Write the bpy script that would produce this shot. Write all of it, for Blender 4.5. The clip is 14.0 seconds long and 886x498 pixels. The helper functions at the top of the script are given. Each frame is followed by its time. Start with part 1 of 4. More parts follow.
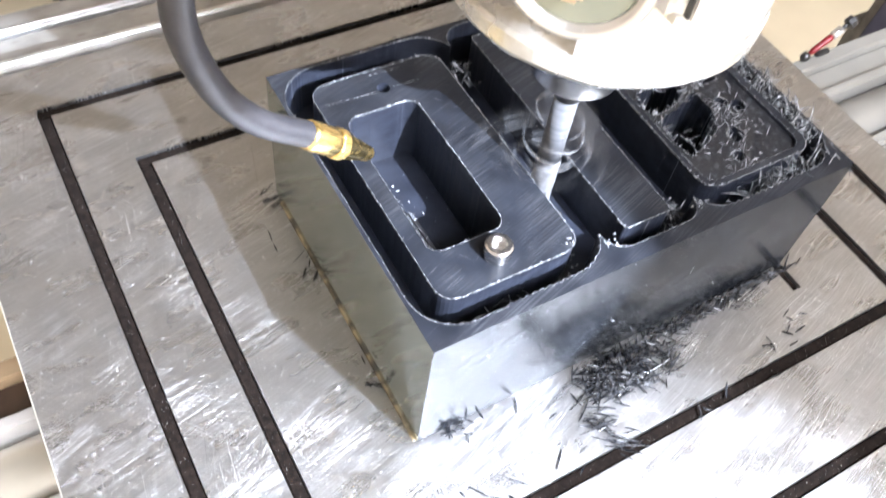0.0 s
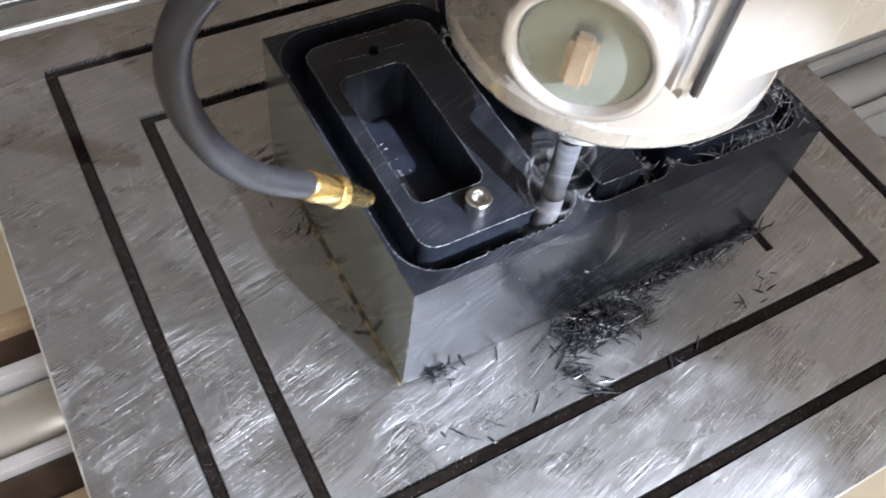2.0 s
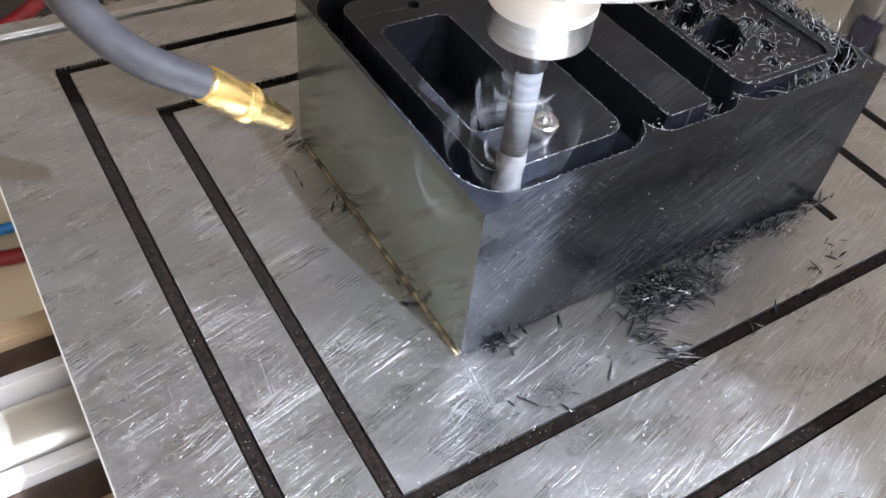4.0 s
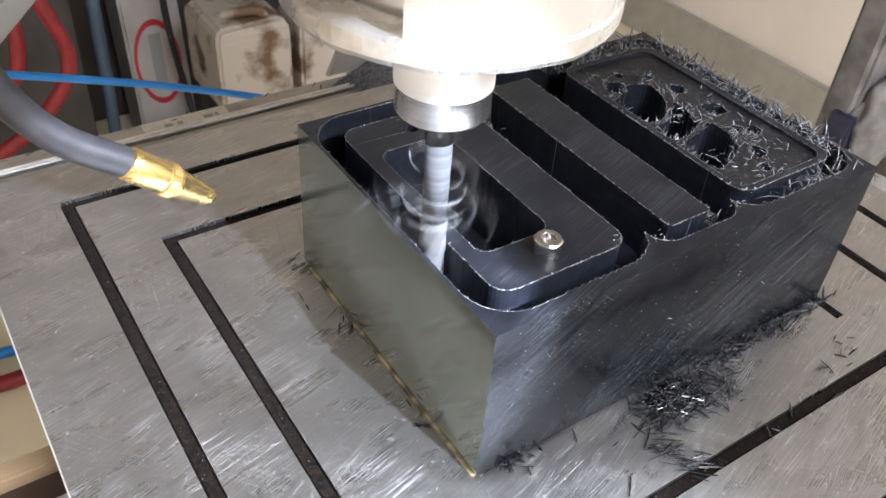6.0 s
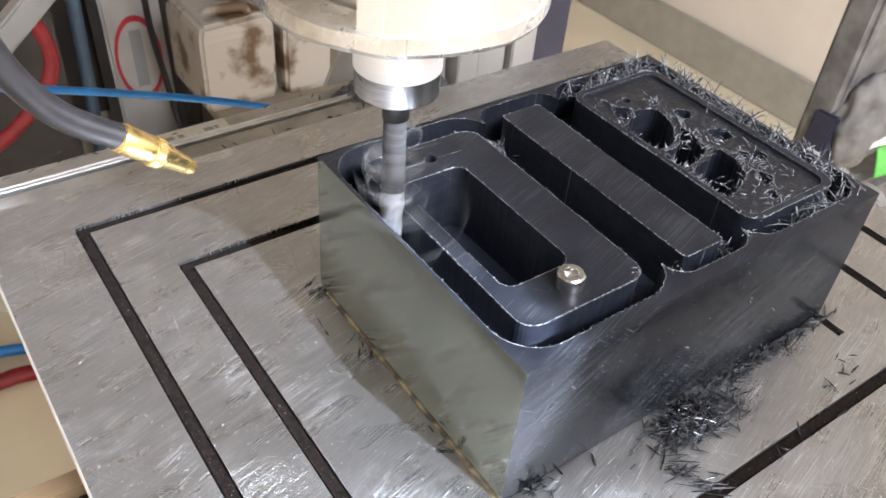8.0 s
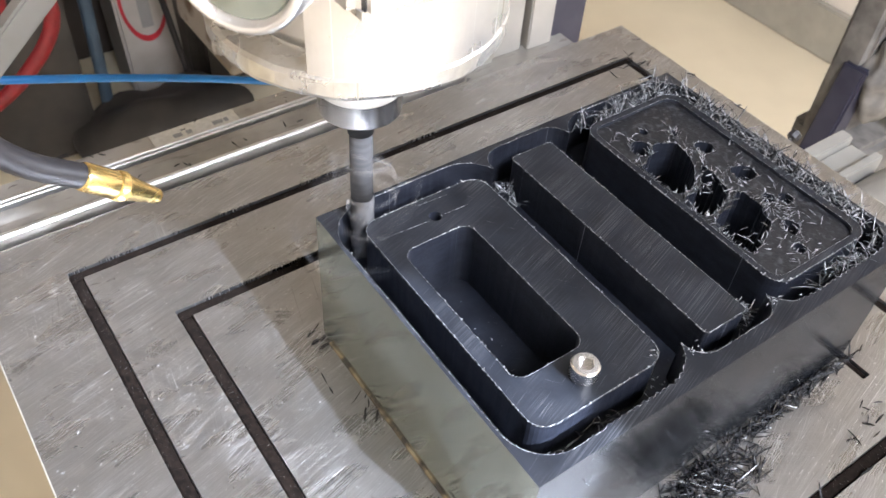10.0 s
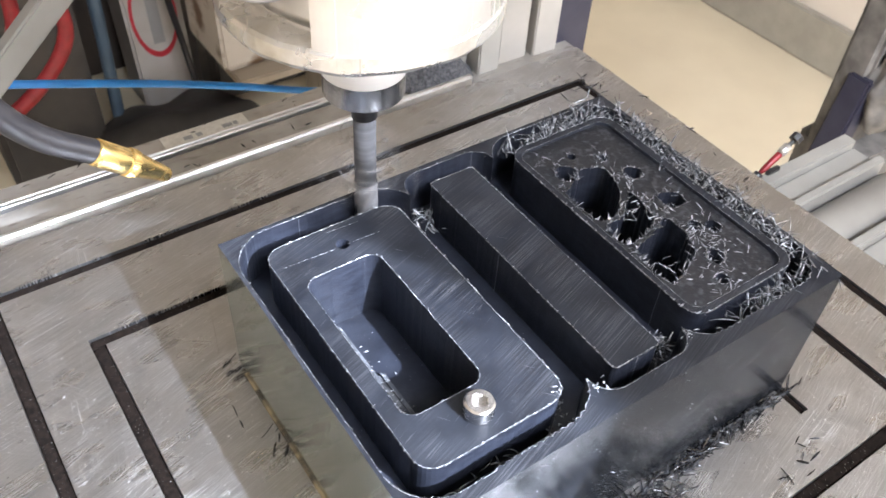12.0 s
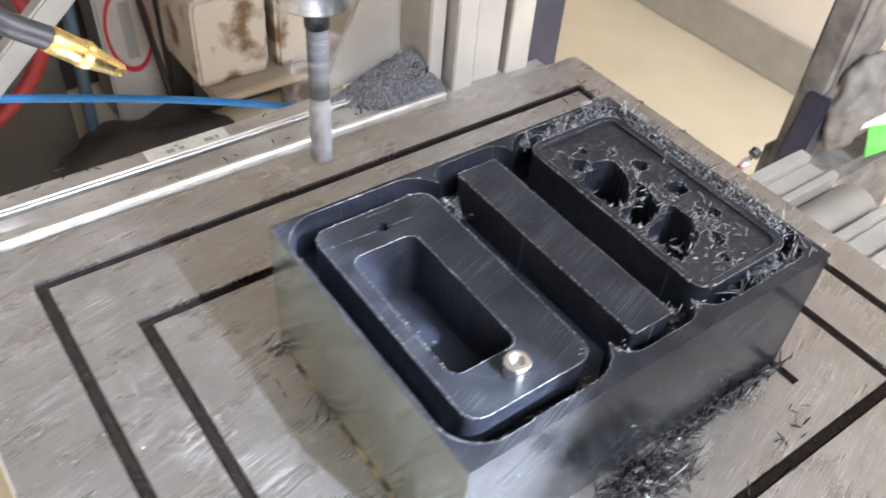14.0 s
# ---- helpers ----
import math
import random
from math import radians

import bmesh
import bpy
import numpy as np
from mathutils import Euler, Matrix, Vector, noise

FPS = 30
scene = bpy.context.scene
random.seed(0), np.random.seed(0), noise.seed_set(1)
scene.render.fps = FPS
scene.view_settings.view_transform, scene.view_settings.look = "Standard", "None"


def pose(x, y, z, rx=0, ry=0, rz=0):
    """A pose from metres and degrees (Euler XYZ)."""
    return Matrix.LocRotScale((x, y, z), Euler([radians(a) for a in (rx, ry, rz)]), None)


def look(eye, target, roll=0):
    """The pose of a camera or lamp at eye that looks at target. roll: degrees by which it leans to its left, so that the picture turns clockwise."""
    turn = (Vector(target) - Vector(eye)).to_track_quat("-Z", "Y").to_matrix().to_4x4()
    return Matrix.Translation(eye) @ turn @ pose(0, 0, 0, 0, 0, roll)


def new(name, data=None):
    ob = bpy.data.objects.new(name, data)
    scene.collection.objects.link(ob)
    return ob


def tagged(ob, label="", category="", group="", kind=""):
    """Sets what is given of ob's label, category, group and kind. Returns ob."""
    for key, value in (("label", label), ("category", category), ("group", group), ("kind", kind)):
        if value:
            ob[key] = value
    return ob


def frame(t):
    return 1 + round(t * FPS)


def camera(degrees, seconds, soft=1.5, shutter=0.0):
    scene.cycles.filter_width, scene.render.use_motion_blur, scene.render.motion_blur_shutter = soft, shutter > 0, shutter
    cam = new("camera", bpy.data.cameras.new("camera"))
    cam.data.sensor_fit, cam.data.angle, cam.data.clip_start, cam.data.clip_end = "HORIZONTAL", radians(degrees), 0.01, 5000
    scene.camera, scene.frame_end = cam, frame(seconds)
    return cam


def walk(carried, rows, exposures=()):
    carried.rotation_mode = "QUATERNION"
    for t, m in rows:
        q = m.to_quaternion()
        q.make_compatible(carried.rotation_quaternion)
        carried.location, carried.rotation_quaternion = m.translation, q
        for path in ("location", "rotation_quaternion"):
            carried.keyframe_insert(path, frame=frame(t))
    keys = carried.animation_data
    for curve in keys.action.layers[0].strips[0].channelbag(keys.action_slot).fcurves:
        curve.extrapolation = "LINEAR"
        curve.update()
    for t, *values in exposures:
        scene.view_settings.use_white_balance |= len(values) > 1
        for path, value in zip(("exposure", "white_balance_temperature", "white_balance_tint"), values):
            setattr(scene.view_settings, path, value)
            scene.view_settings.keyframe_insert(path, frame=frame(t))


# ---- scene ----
cam = camera(55.2, 14.0, shutter=0.5)
cam.data.dof.use_dof, cam.data.dof.focus_distance, cam.data.dof.aperture_fstop = True, 0.29, 42.0
PATH = [
    (0, (-0.1432, -0.0993, 0.2994), (0.2125, 0.3677, -0.5101), 9.68),
    (0.5, (-0.1307, -0.1002, 0.2885), (0.1842, 0.3460, -0.5492), 8.12),
    (1, (-0.1181, -0.1065, 0.2998), (0.1796, 0.3453, -0.5412), 6.49),
    (1.5, (-0.1216, -0.1148, 0.3101), (0.1995, 0.3496, -0.5153), 7.30),
    (2, (-0.1345, -0.1188, 0.3086), (0.2083, 0.3343, -0.5143), 10.18),
    (2.2, (-0.1368, -0.1190, 0.3071), (0.1929, 0.3212, -0.5281), 10.74),
    (4.3, (-0.1260, -0.1389, 0.2363), (0.3027, 0.4195, -0.4740), 8.11),
    (4.5, (-0.1264, -0.1395, 0.2355), (0.3064, 0.4196, -0.4718), 8.40),
    (5, (-0.1248, -0.1377, 0.2392), (0.3063, 0.4219, -0.4687), 7.67),
    (5.5, (-0.1203, -0.1327, 0.2466), (0.3364, 0.4829, -0.3956), 5.32),
    (6, (-0.1187, -0.1307, 0.2470), (0.3384, 0.4889, -0.3911), 4.80),
    (6.5, (-0.1191, -0.1318, 0.2493), (0.3365, 0.4909, -0.3869), 4.43),
    (7, (-0.1208, -0.1320, 0.2508), (0.3366, 0.4894, -0.3853), 4.52),
    (7.5, (-0.1272, -0.1276, 0.2605), (0.3456, 0.4797, -0.3780), 5.28),
    (8, (-0.1304, -0.1173, 0.2630), (0.3436, 0.4795, -0.3844), 5.55),
    (8.5, (-0.1273, -0.0980, 0.2718), (0.3334, 0.4695, -0.4107), 5.94),
    (9, (-0.1148, -0.0753, 0.2859), (0.3352, 0.4612, -0.4281), 6.39),
    (9.2, (-0.1096, -0.0711, 0.2920), (0.3341, 0.4639, -0.4270), 5.77),
    (11.3, (-0.1137, -0.0853, 0.2886), (0.3117, 0.4814, -0.4170), 3.86),
    (11.5, (-0.1155, -0.0838, 0.2867), (0.3148, 0.4819, -0.4166), 4.00),
    (12, (-0.1157, -0.0878, 0.2874), (0.3144, 0.4793, -0.4150), 4.00),
    (12.5, (-0.1156, -0.0944, 0.2896), (0.3154, 0.4732, -0.4118), 3.99),
    (13, (-0.1180, -0.0959, 0.2920), (0.3121, 0.4717, -0.4100), 4.06),
    (13.5, (-0.1179, -0.0989, 0.2933), (0.3117, 0.4707, -0.4074), 3.81),
    (14, (-0.1273, -0.1005, 0.2985), (0.3353, 0.4597, -0.3886), 5.57),
]
EXPOSURES = [(t, stops, 6020, 15) for t, stops in ((0, 0.25), (0.5, -0.38), (1, -0.72), (1.5, -0.90), (2, -1.06), (2.2, -1.06), (4.3, -0.5), (5, -0.45), (6.5, -0.28), (9, -0.08), (12, 0.05), (14, 0.1))]
walk(cam, [(t, look(eye, target, roll)) for t, eye, target, roll in PATH], EXPOSURES)

# the table slides along x, the spindle head along y: seconds, table x, head y
FEED = [
    (0, -0.0643, -0.0104),
    (0.5, -0.0653, -0.0207),
    (1, -0.0652, -0.0313),
    (1.5, -0.0612, -0.0399),
    (2, -0.0526, -0.0449),
    (2.2, -0.0485, -0.0452),
    (4.3, -0.0040, -0.0431),
    (4.5, -0.0011, -0.0402),
    (5, 0.0002, -0.0309),
    (5.5, 0.0001, -0.0207),
    (6, -0.0001, -0.0104),
    (6.5, 0.0000, 0.0000),
    (7, 0.0001, 0.0104),
    (7.5, 0.0000, 0.0207),
    (8, -0.0001, 0.0320),
    (8.5, 0.0001, 0.0416),
    (9, -0.0002, 0.0522),
    (9.2, -0.0008, 0.0571),
    (11.3, -0.0349, 0.0707),
    (11.5, -0.0400, 0.0688),
    (12, -0.0508, 0.0686),
    (12.5, -0.0599, 0.0649),
    (13, -0.0628, 0.0553),
    (13.5, -0.0626, 0.0553),
    (14, -0.0250, 0.0895),
]
# the head's lift at the end
LIFT = [(0.0, 0.0), (13.05, 0.0), (13.15, 0.006), (13.3, 0.032), (13.4, 0.0365), (13.5, 0.037), (14.0, 0.0325)]

# ---- light ----
world = bpy.data.worlds.new("world")
scene.world = world
world.use_nodes = True
world.node_tree.nodes["Background"].inputs[0].default_value = (0.9, 0.95, 1.0, 1)
world.node_tree.nodes["Background"].inputs[1].default_value = 0.08


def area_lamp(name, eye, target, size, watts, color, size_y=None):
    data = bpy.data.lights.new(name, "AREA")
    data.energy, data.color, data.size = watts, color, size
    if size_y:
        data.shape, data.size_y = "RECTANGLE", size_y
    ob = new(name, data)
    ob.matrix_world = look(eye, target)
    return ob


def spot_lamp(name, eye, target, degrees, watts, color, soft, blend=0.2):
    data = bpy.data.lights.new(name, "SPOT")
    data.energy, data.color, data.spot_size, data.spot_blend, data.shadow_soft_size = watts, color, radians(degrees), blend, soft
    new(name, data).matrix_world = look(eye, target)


spot_lamp("work_lamp", (0.084, -0.43, 0.47), (-0.092, 0.090, 0.0), 17.5, 132, (0.84, 0.92, 1.0), 0.004, 0.15)
# Added: second fixed spot for the one work lamp that moves with the head.
spot_lamp("front_fill", (0.17, -0.40, 0.50), (0.022, -0.088, 0.0), 13.0, 62, (0.84, 0.92, 1.0), 0.006, 0.35)
# Added fill that brightens the milling head; no lamp is known here.
spot_lamp("head_fill", (0.26, -0.30, 0.42), (0.012, 0.072, 0.185), 26, 23, (0.92, 0.96, 1.0), 0.03, 0.5)
# Added weak fill from the right, not a source of the room.
area_lamp("side_fill", (0.30, -0.13, 0.46), (0.03, -0.03, 0.0), 0.05, 0.10, (0.90, 0.95, 1.0))
area_lamp("ceiling_lamp", (0.15, -1.2, 1.45), (0.15, -1.2, 0), 0.7, 96, (0.93, 0.97, 1.0), 0.7)
scene.view_settings.exposure = 0.0


# ---- materials ----
def material(name, color, rough=0.5, metal=0.0, color2=None, scale=200.0, bump=0.0, bump_scale=600.0, stretch=(1, 1, 1),
             ior=1.5, lo=0.35, hi=0.65, rough2=None, coat=0.0, detail=6.0, island=0.0, spec=0.5):
    """A surface with a coarse and a fine variation of colour and gloss, and a fine relief."""
    m = bpy.data.materials.new(name)
    m.use_nodes = True
    nt = m.node_tree
    b = nt.nodes["Principled BSDF"]
    b.inputs["Base Color"].default_value = (*color, 1)
    b.inputs["Roughness"].default_value = rough
    b.inputs["Metallic"].default_value = metal
    b.inputs["IOR"].default_value = ior
    b.inputs["Specular IOR Level"].default_value = spec
    b.inputs["Coat Weight"].default_value = coat
    b.inputs["Coat Roughness"].default_value = 0.06
    co = nt.nodes.new("ShaderNodeTexCoord")
    mp = nt.nodes.new("ShaderNodeMapping")
    mp.inputs["Scale"].default_value = stretch
    nt.links.new(co.outputs["Object"], mp.inputs["Vector"])
    nz = nt.nodes.new("ShaderNodeTexNoise")
    nz.inputs["Scale"].default_value, nz.inputs["Detail"].default_value = scale, detail
    nt.links.new(mp.outputs[0], nz.inputs["Vector"])
    rp = nt.nodes.new("ShaderNodeMapRange")
    rp.inputs["From Min"].default_value, rp.inputs["From Max"].default_value = lo, hi
    nt.links.new(nz.outputs["Fac"], rp.inputs["Value"])
    fac = rp.outputs[0]
    if color2:
        mx = nt.nodes.new("ShaderNodeMix")
        mx.data_type = "RGBA"
        mx.inputs["A"].default_value, mx.inputs["B"].default_value = (*color, 1), (*color2, 1)
        nt.links.new(fac, mx.inputs["Factor"])
        out = mx.outputs["Result"]
        if island:
            geo = nt.nodes.new("ShaderNodeNewGeometry")
            br = nt.nodes.new("ShaderNodeMapRange")
            br.inputs["To Min"].default_value, br.inputs["To Max"].default_value = 1 - island, 1 + island
            nt.links.new(geo.outputs["Random Per Island"], br.inputs["Value"])
            ml = nt.nodes.new("ShaderNodeVectorMath")
            ml.operation = "SCALE"
            nt.links.new(out, ml.inputs[0])
            nt.links.new(br.outputs[0], ml.inputs["Scale"])
            out = ml.outputs[0]
        nt.links.new(out, b.inputs["Base Color"])
    if rough2 is not None:
        rr = nt.nodes.new("ShaderNodeMapRange")
        rr.inputs["From Min"].default_value, rr.inputs["From Max"].default_value = lo, hi
        rr.inputs["To Min"].default_value, rr.inputs["To Max"].default_value = rough, rough2
        nt.links.new(nz.outputs["Fac"], rr.inputs["Value"])
        nt.links.new(rr.outputs[0], b.inputs["Roughness"])
    if bump:
        n2 = nt.nodes.new("ShaderNodeTexNoise")
        n2.inputs["Scale"].default_value, n2.inputs["Detail"].default_value = bump_scale, 4
        nt.links.new(mp.outputs[0], n2.inputs["Vector"])
        bp = nt.nodes.new("ShaderNodeBump")
        bp.inputs["Strength"].default_value, bp.inputs["Distance"].default_value = bump, 0.0004
        nt.links.new(n2.outputs["Fac"], bp.inputs["Height"])
        nt.links.new(bp.outputs[0], b.inputs["Normal"])
    return m


def streaks(nt, angle, along, across, lo, hi, seed, upright=False):
    """Thin straight marks in one direction: 0 to 1."""
    co = nt.nodes.new("ShaderNodeTexCoord")
    turn = nt.nodes.new("ShaderNodeMapping")
    turn.inputs["Rotation"].default_value = (radians(-90) if upright else 0, 0, radians(-angle))
    turn.inputs["Location"].default_value = (seed, seed * 0.7, 0)
    size = nt.nodes.new("ShaderNodeMapping")
    size.inputs["Scale"].default_value = (along, across, 1)
    nz = nt.nodes.new("ShaderNodeTexNoise")
    nz.inputs["Scale"].default_value, nz.inputs["Detail"].default_value = 1.0, 2
    rp = nt.nodes.new("ShaderNodeMapRange")
    rp.inputs["From Min"].default_value, rp.inputs["From Max"].default_value = lo, hi
    nt.links.new(co.outputs["Object"], turn.inputs["Vector"])
    nt.links.new(turn.outputs[0], size.inputs["Vector"])
    nt.links.new(size.outputs[0], nz.inputs["Vector"])
    nt.links.new(nz.outputs["Fac"], rp.inputs["Value"])
    return rp.outputs[0]


def marked(m, color, marks, rough=None, normal=0.0, upright=False):
    """Adds scratches, in their own colour and gloss, on top of a material."""
    nt = m.node_tree
    b = nt.nodes["Principled BSDF"]
    fac = None
    for mark in marks:
        one = streaks(nt, *mark[:6], upright)
        if len(mark) > 6:
            sc = nt.nodes.new("ShaderNodeMath")
            sc.operation = "MULTIPLY"
            sc.inputs[1].default_value = mark[6]
            nt.links.new(one, sc.inputs[0])
            one = sc.outputs[0]
        if len(mark) > 7:
            pn = nt.nodes.new("ShaderNodeTexNoise")
            pn.inputs["Scale"].default_value, pn.inputs["Detail"].default_value = mark[7], 3
            pc = nt.nodes.new("ShaderNodeTexCoord")
            nt.links.new(pc.outputs["Object"], pn.inputs["Vector"])
            pr = nt.nodes.new("ShaderNodeMapRange")
            pr.inputs["From Min"].default_value, pr.inputs["From Max"].default_value = 0.46, 0.60
            nt.links.new(pn.outputs["Fac"], pr.inputs["Value"])
            pm = nt.nodes.new("ShaderNodeMath")
            pm.operation = "MULTIPLY"
            nt.links.new(one, pm.inputs[0])
            nt.links.new(pr.outputs[0], pm.inputs[1])
            one = pm.outputs[0]
        if fac is None:
            fac = one
        else:
            mx = nt.nodes.new("ShaderNodeMath")
            mx.operation = "MAXIMUM"
            nt.links.new(fac, mx.inputs[0])
            nt.links.new(one, mx.inputs[1])
            fac = mx.outputs[0]
    mix = nt.nodes.new("ShaderNodeMix")
    mix.data_type = "RGBA"
    mix.inputs["A"].default_value = b.inputs["Base Color"].default_value
    if b.inputs["Base Color"].links:
        nt.links.new(b.inputs["Base Color"].links[0].from_socket, mix.inputs["A"])
    mix.inputs["B"].default_value = (*color, 1)
    nt.links.new(fac, mix.inputs["Factor"])
    nt.links.new(mix.outputs["Result"], b.inputs["Base Color"])
    if rough is not None:
        rm = nt.nodes.new("ShaderNodeMix")
        rm.inputs["A"].default_value = b.inputs["Roughness"].default_value
        if b.inputs["Roughness"].links:
            nt.links.new(b.inputs["Roughness"].links[0].from_socket, rm.inputs["A"])
        rm.inputs["B"].default_value = rough
        nt.links.new(fac, rm.inputs["Factor"])
        nt.links.new(rm.outputs["Result"], b.inputs["Roughness"])
    if normal:
        bp = nt.nodes.new("ShaderNodeBump")
        bp.inputs["Strength"].default_value, bp.inputs["Distance"].default_value = normal, 0.0002
        nt.links.new(fac, bp.inputs["Height"])
        if b.inputs["Normal"].links:
            nt.links.new(b.inputs["Normal"].links[0].from_socket, bp.inputs["Normal"])
        nt.links.new(bp.outputs[0], b.inputs["Normal"])
    return m


M = {}
M["alu"] = material("brushed_aluminium", (0.53, 0.53, 0.54), 0.20, 0.97, (0.40, 0.40, 0.395), 30, 0.05, 900, (1, 2.2, 1), rough2=0.40, lo=0.30, hi=0.72, detail=8)
marked(M["alu"], (0.74, 0.74, 0.75), [(13, 30, 3200, 0.48, 0.72, 1, 0.6, 40), (15, 40, 5200, 0.50, 0.70, 9, 0.6), (-35, 36, 3600, 0.55, 0.74, 11, 0.55, 24), (75, 26, 2600, 0.56, 0.75, 17, 0.5, 22)], 0.36, 0.28)
marked(M["alu"], (0.97, 0.97, 0.98), [(12, 26, 3600, 0.60, 0.68, 2, 0.75, 34), (24, 30, 3400, 0.62, 0.69, 3, 0.75, 28), (-52, 34, 3400, 0.65, 0.72, 4, 0.7, 16), (82, 34, 3400, 0.655, 0.72, 5, 0.7, 17), (40, 420, 1100, 0.69, 0.73, 6, 1.0), (-20, 800, 1400, 0.71, 0.75, 19, 1.0), (14, 130, 2200, 0.70, 0.74, 27, 0.9)], 0.6, 0.33)
marked(M["alu"], (0.10, 0.09, 0.085), [(60, 420, 340, 0.735, 0.79, 7, 0.6), (13, 36, 2600, 0.64, 0.76, 8, 0.6, 20), (-60, 30, 2600, 0.67, 0.78, 14, 0.55, 15), (75, 9, 1500, 0.68, 0.76, 23, 0.5, 12)], 0.5)
M["alu_edge"] = material("bare_aluminium_edge", (0.90, 0.90, 0.88), 0.45, 0.8, (0.8, 0.8, 0.78), 300)
M["cord"] = material("black_sealing_cord", (0.005, 0.0038, 0.0032), 0.95, 0.0, (0.013, 0.009, 0.0072), 500, 0.6, 1500, spec=0.05)
marked(M["cord"], (0.42, 0.41, 0.38), [(30, 1100, 1500, 0.70, 0.75, 1, 0.9), (75, 700, 2200, 0.71, 0.76, 4, 0.8)])
M["black"] = material("black_plastic_top", (0.0075, 0.0084, 0.0115), 0.34, 0.0, (0.013, 0.0148, 0.020), 90, 0.15, 500, rough2=0.42, spec=0.30)
marked(M["black"], (0.10, 0.102, 0.110), [(17, 20, 1500, 0.53, 0.78, 1, 0.32, 30), (17, 16, 3600, 0.52, 0.68, 2, 0.62, 34), (15, 22, 4200, 0.50, 0.68, 12, 0.40, 22), (22, 60, 2800, 0.68, 0.74, 3, 0.8), (-50, 90, 2800, 0.71, 0.76, 4, 0.8)], 0.5)
M["black_cut"] = material("black_plastic_milled", (0.0125, 0.014, 0.020), 0.36, 0.0, (0.021, 0.024, 0.034), 120, 0.25, 900, (1, 1, 3), spec=0.3)
marked(M["black_cut"], (0.20, 0.21, 0.24), [(20, 700, 900, 0.72, 0.77, 1, 0.9), (70, 1300, 900, 0.73, 0.77, 5, 0.9)])
M["film"] = material("polished_black_side", (0.0060, 0.0062, 0.0075), 0.12, 0.0, (0.010, 0.0115, 0.0145), 26, 0.06, 200, ior=1.45, rough2=0.24, spec=0.08)
marked(M["film"], (0.21, 0.215, 0.225), [(33, 30, 4200, 0.57, 0.72, 8, 0.34, 18), (22, 22, 3600, 0.58, 0.72, 9, 0.30, 14), (52, 60, 4000, 0.60, 0.72, 21, 0.40, 26), (-40, 80, 3600, 0.66, 0.73, 10, 0.6, 20), (30, 12, 130, 0.56, 0.80, 15, 0.16, 14), (20, 900, 900, 0.69, 0.74, 11, 0.9), (65, 160, 2600, 0.68, 0.74, 31, 0.7, 30)], 0.4, 0.0, True)
# Black block's left face toned pale metal to carry the plate's reflection.
M["left_mirror"] = material("mirror_toned_side", (0.42, 0.45, 0.39), 0.08, 0.85, (0.31, 0.335, 0.285), 16, 0.05, 300, (1, 1, 0.4), rough2=0.18)
marked(M["left_mirror"], (0.30, 0.29, 0.22), [(0, 300, 18, 0.60, 0.85, 2, 0.35), (0, 2000, 60, 0.66, 0.8, 4, 0.3)], 0.3)
M["burr"] = material("pale_plastic_burr", (0.36, 0.37, 0.39), 0.45, 0.0, (0.03, 0.031, 0.035), 800, lo=0.40, hi=0.56)
# Paler second tones of both chip colours imitate glints on black plastic.
M["chip"] = material("black_plastic_chips", (0.010, 0.0104, 0.0125), 0.24, 0.0, (0.09, 0.092, 0.10), 420, island=0.85, lo=0.45, hi=0.8, spec=0.6)
M["chip_pale"] = material("glinting_frayed_chips", (0.045, 0.047, 0.053), 0.26, 0.0, (0.36, 0.37, 0.39), 500, island=0.85, lo=0.4, hi=0.75)
M["torn"] = material("torn_milled_plastic", (0.009, 0.0095, 0.012), 0.45, 0.0, (0.07, 0.073, 0.08), 420, 0.7, 900, lo=0.52, hi=0.80)
M["dusty_mass"] = material("matted_grey_chips", (0.045, 0.046, 0.052), 0.7, 0.0, (0.16, 0.162, 0.175), 500, 0.9, 1200)
M["dusted"] = material("dusted_black_plastic", (0.045, 0.048, 0.056), 0.55, 0.0, (0.15, 0.156, 0.172), 300, 0.7, 900, (1, 0.4, 1), lo=0.4, hi=0.7)
M["swarf"] = material("frayed_grey_swarf", (0.40, 0.41, 0.44), 0.45, 0.0, (0.08, 0.083, 0.095), 700, island=0.7)
M["steel"] = material("polished_steel", (0.76, 0.75, 0.74), 0.20, 1.0, (0.64, 0.63, 0.62), 120, 0.1, 500, (1, 1, 8))
M["steel_dark"] = material("dark_tool_steel", (0.06, 0.06, 0.065), 0.3, 0.8, (0.1, 0.1, 0.1), 300)
M["cast"] = material("machined_cast_aluminium", (0.84, 0.83, 0.82), 0.24, 0.9, (0.74, 0.73, 0.71), 50, 0.15, 400, rough2=0.36)
marked(M["cast"], (0.97, 0.97, 0.97), [(70, 300, 700, 0.69, 0.74, 1, 0.9), (10, 700, 900, 0.70, 0.74, 2, 0.9)], 0.5, 0.4)
marked(M["cast"], (0.42, 0.36, 0.27), [(40, 260, 600, 0.70, 0.76, 3, 0.7)], 0.5)
M["cast_raw"] = material("tarnished_cast_edge", (0.74, 0.73, 0.70), 0.24, 0.85, (0.50, 0.46, 0.38), 70, 0.5, 350, rough2=0.5, lo=0.45, hi=0.75)
marked(M["cast_raw"], (0.22, 0.18, 0.12), [(40, 500, 600, 0.66, 0.78, 1, 0.7), (0, 120, 260, 0.64, 0.8, 2, 0.4)], 0.6)
M["glass_plug"] = material("grey_plug_face", (0.34, 0.37, 0.32), 0.20, 0.6, (0.27, 0.30, 0.26), 60, rough2=0.32)
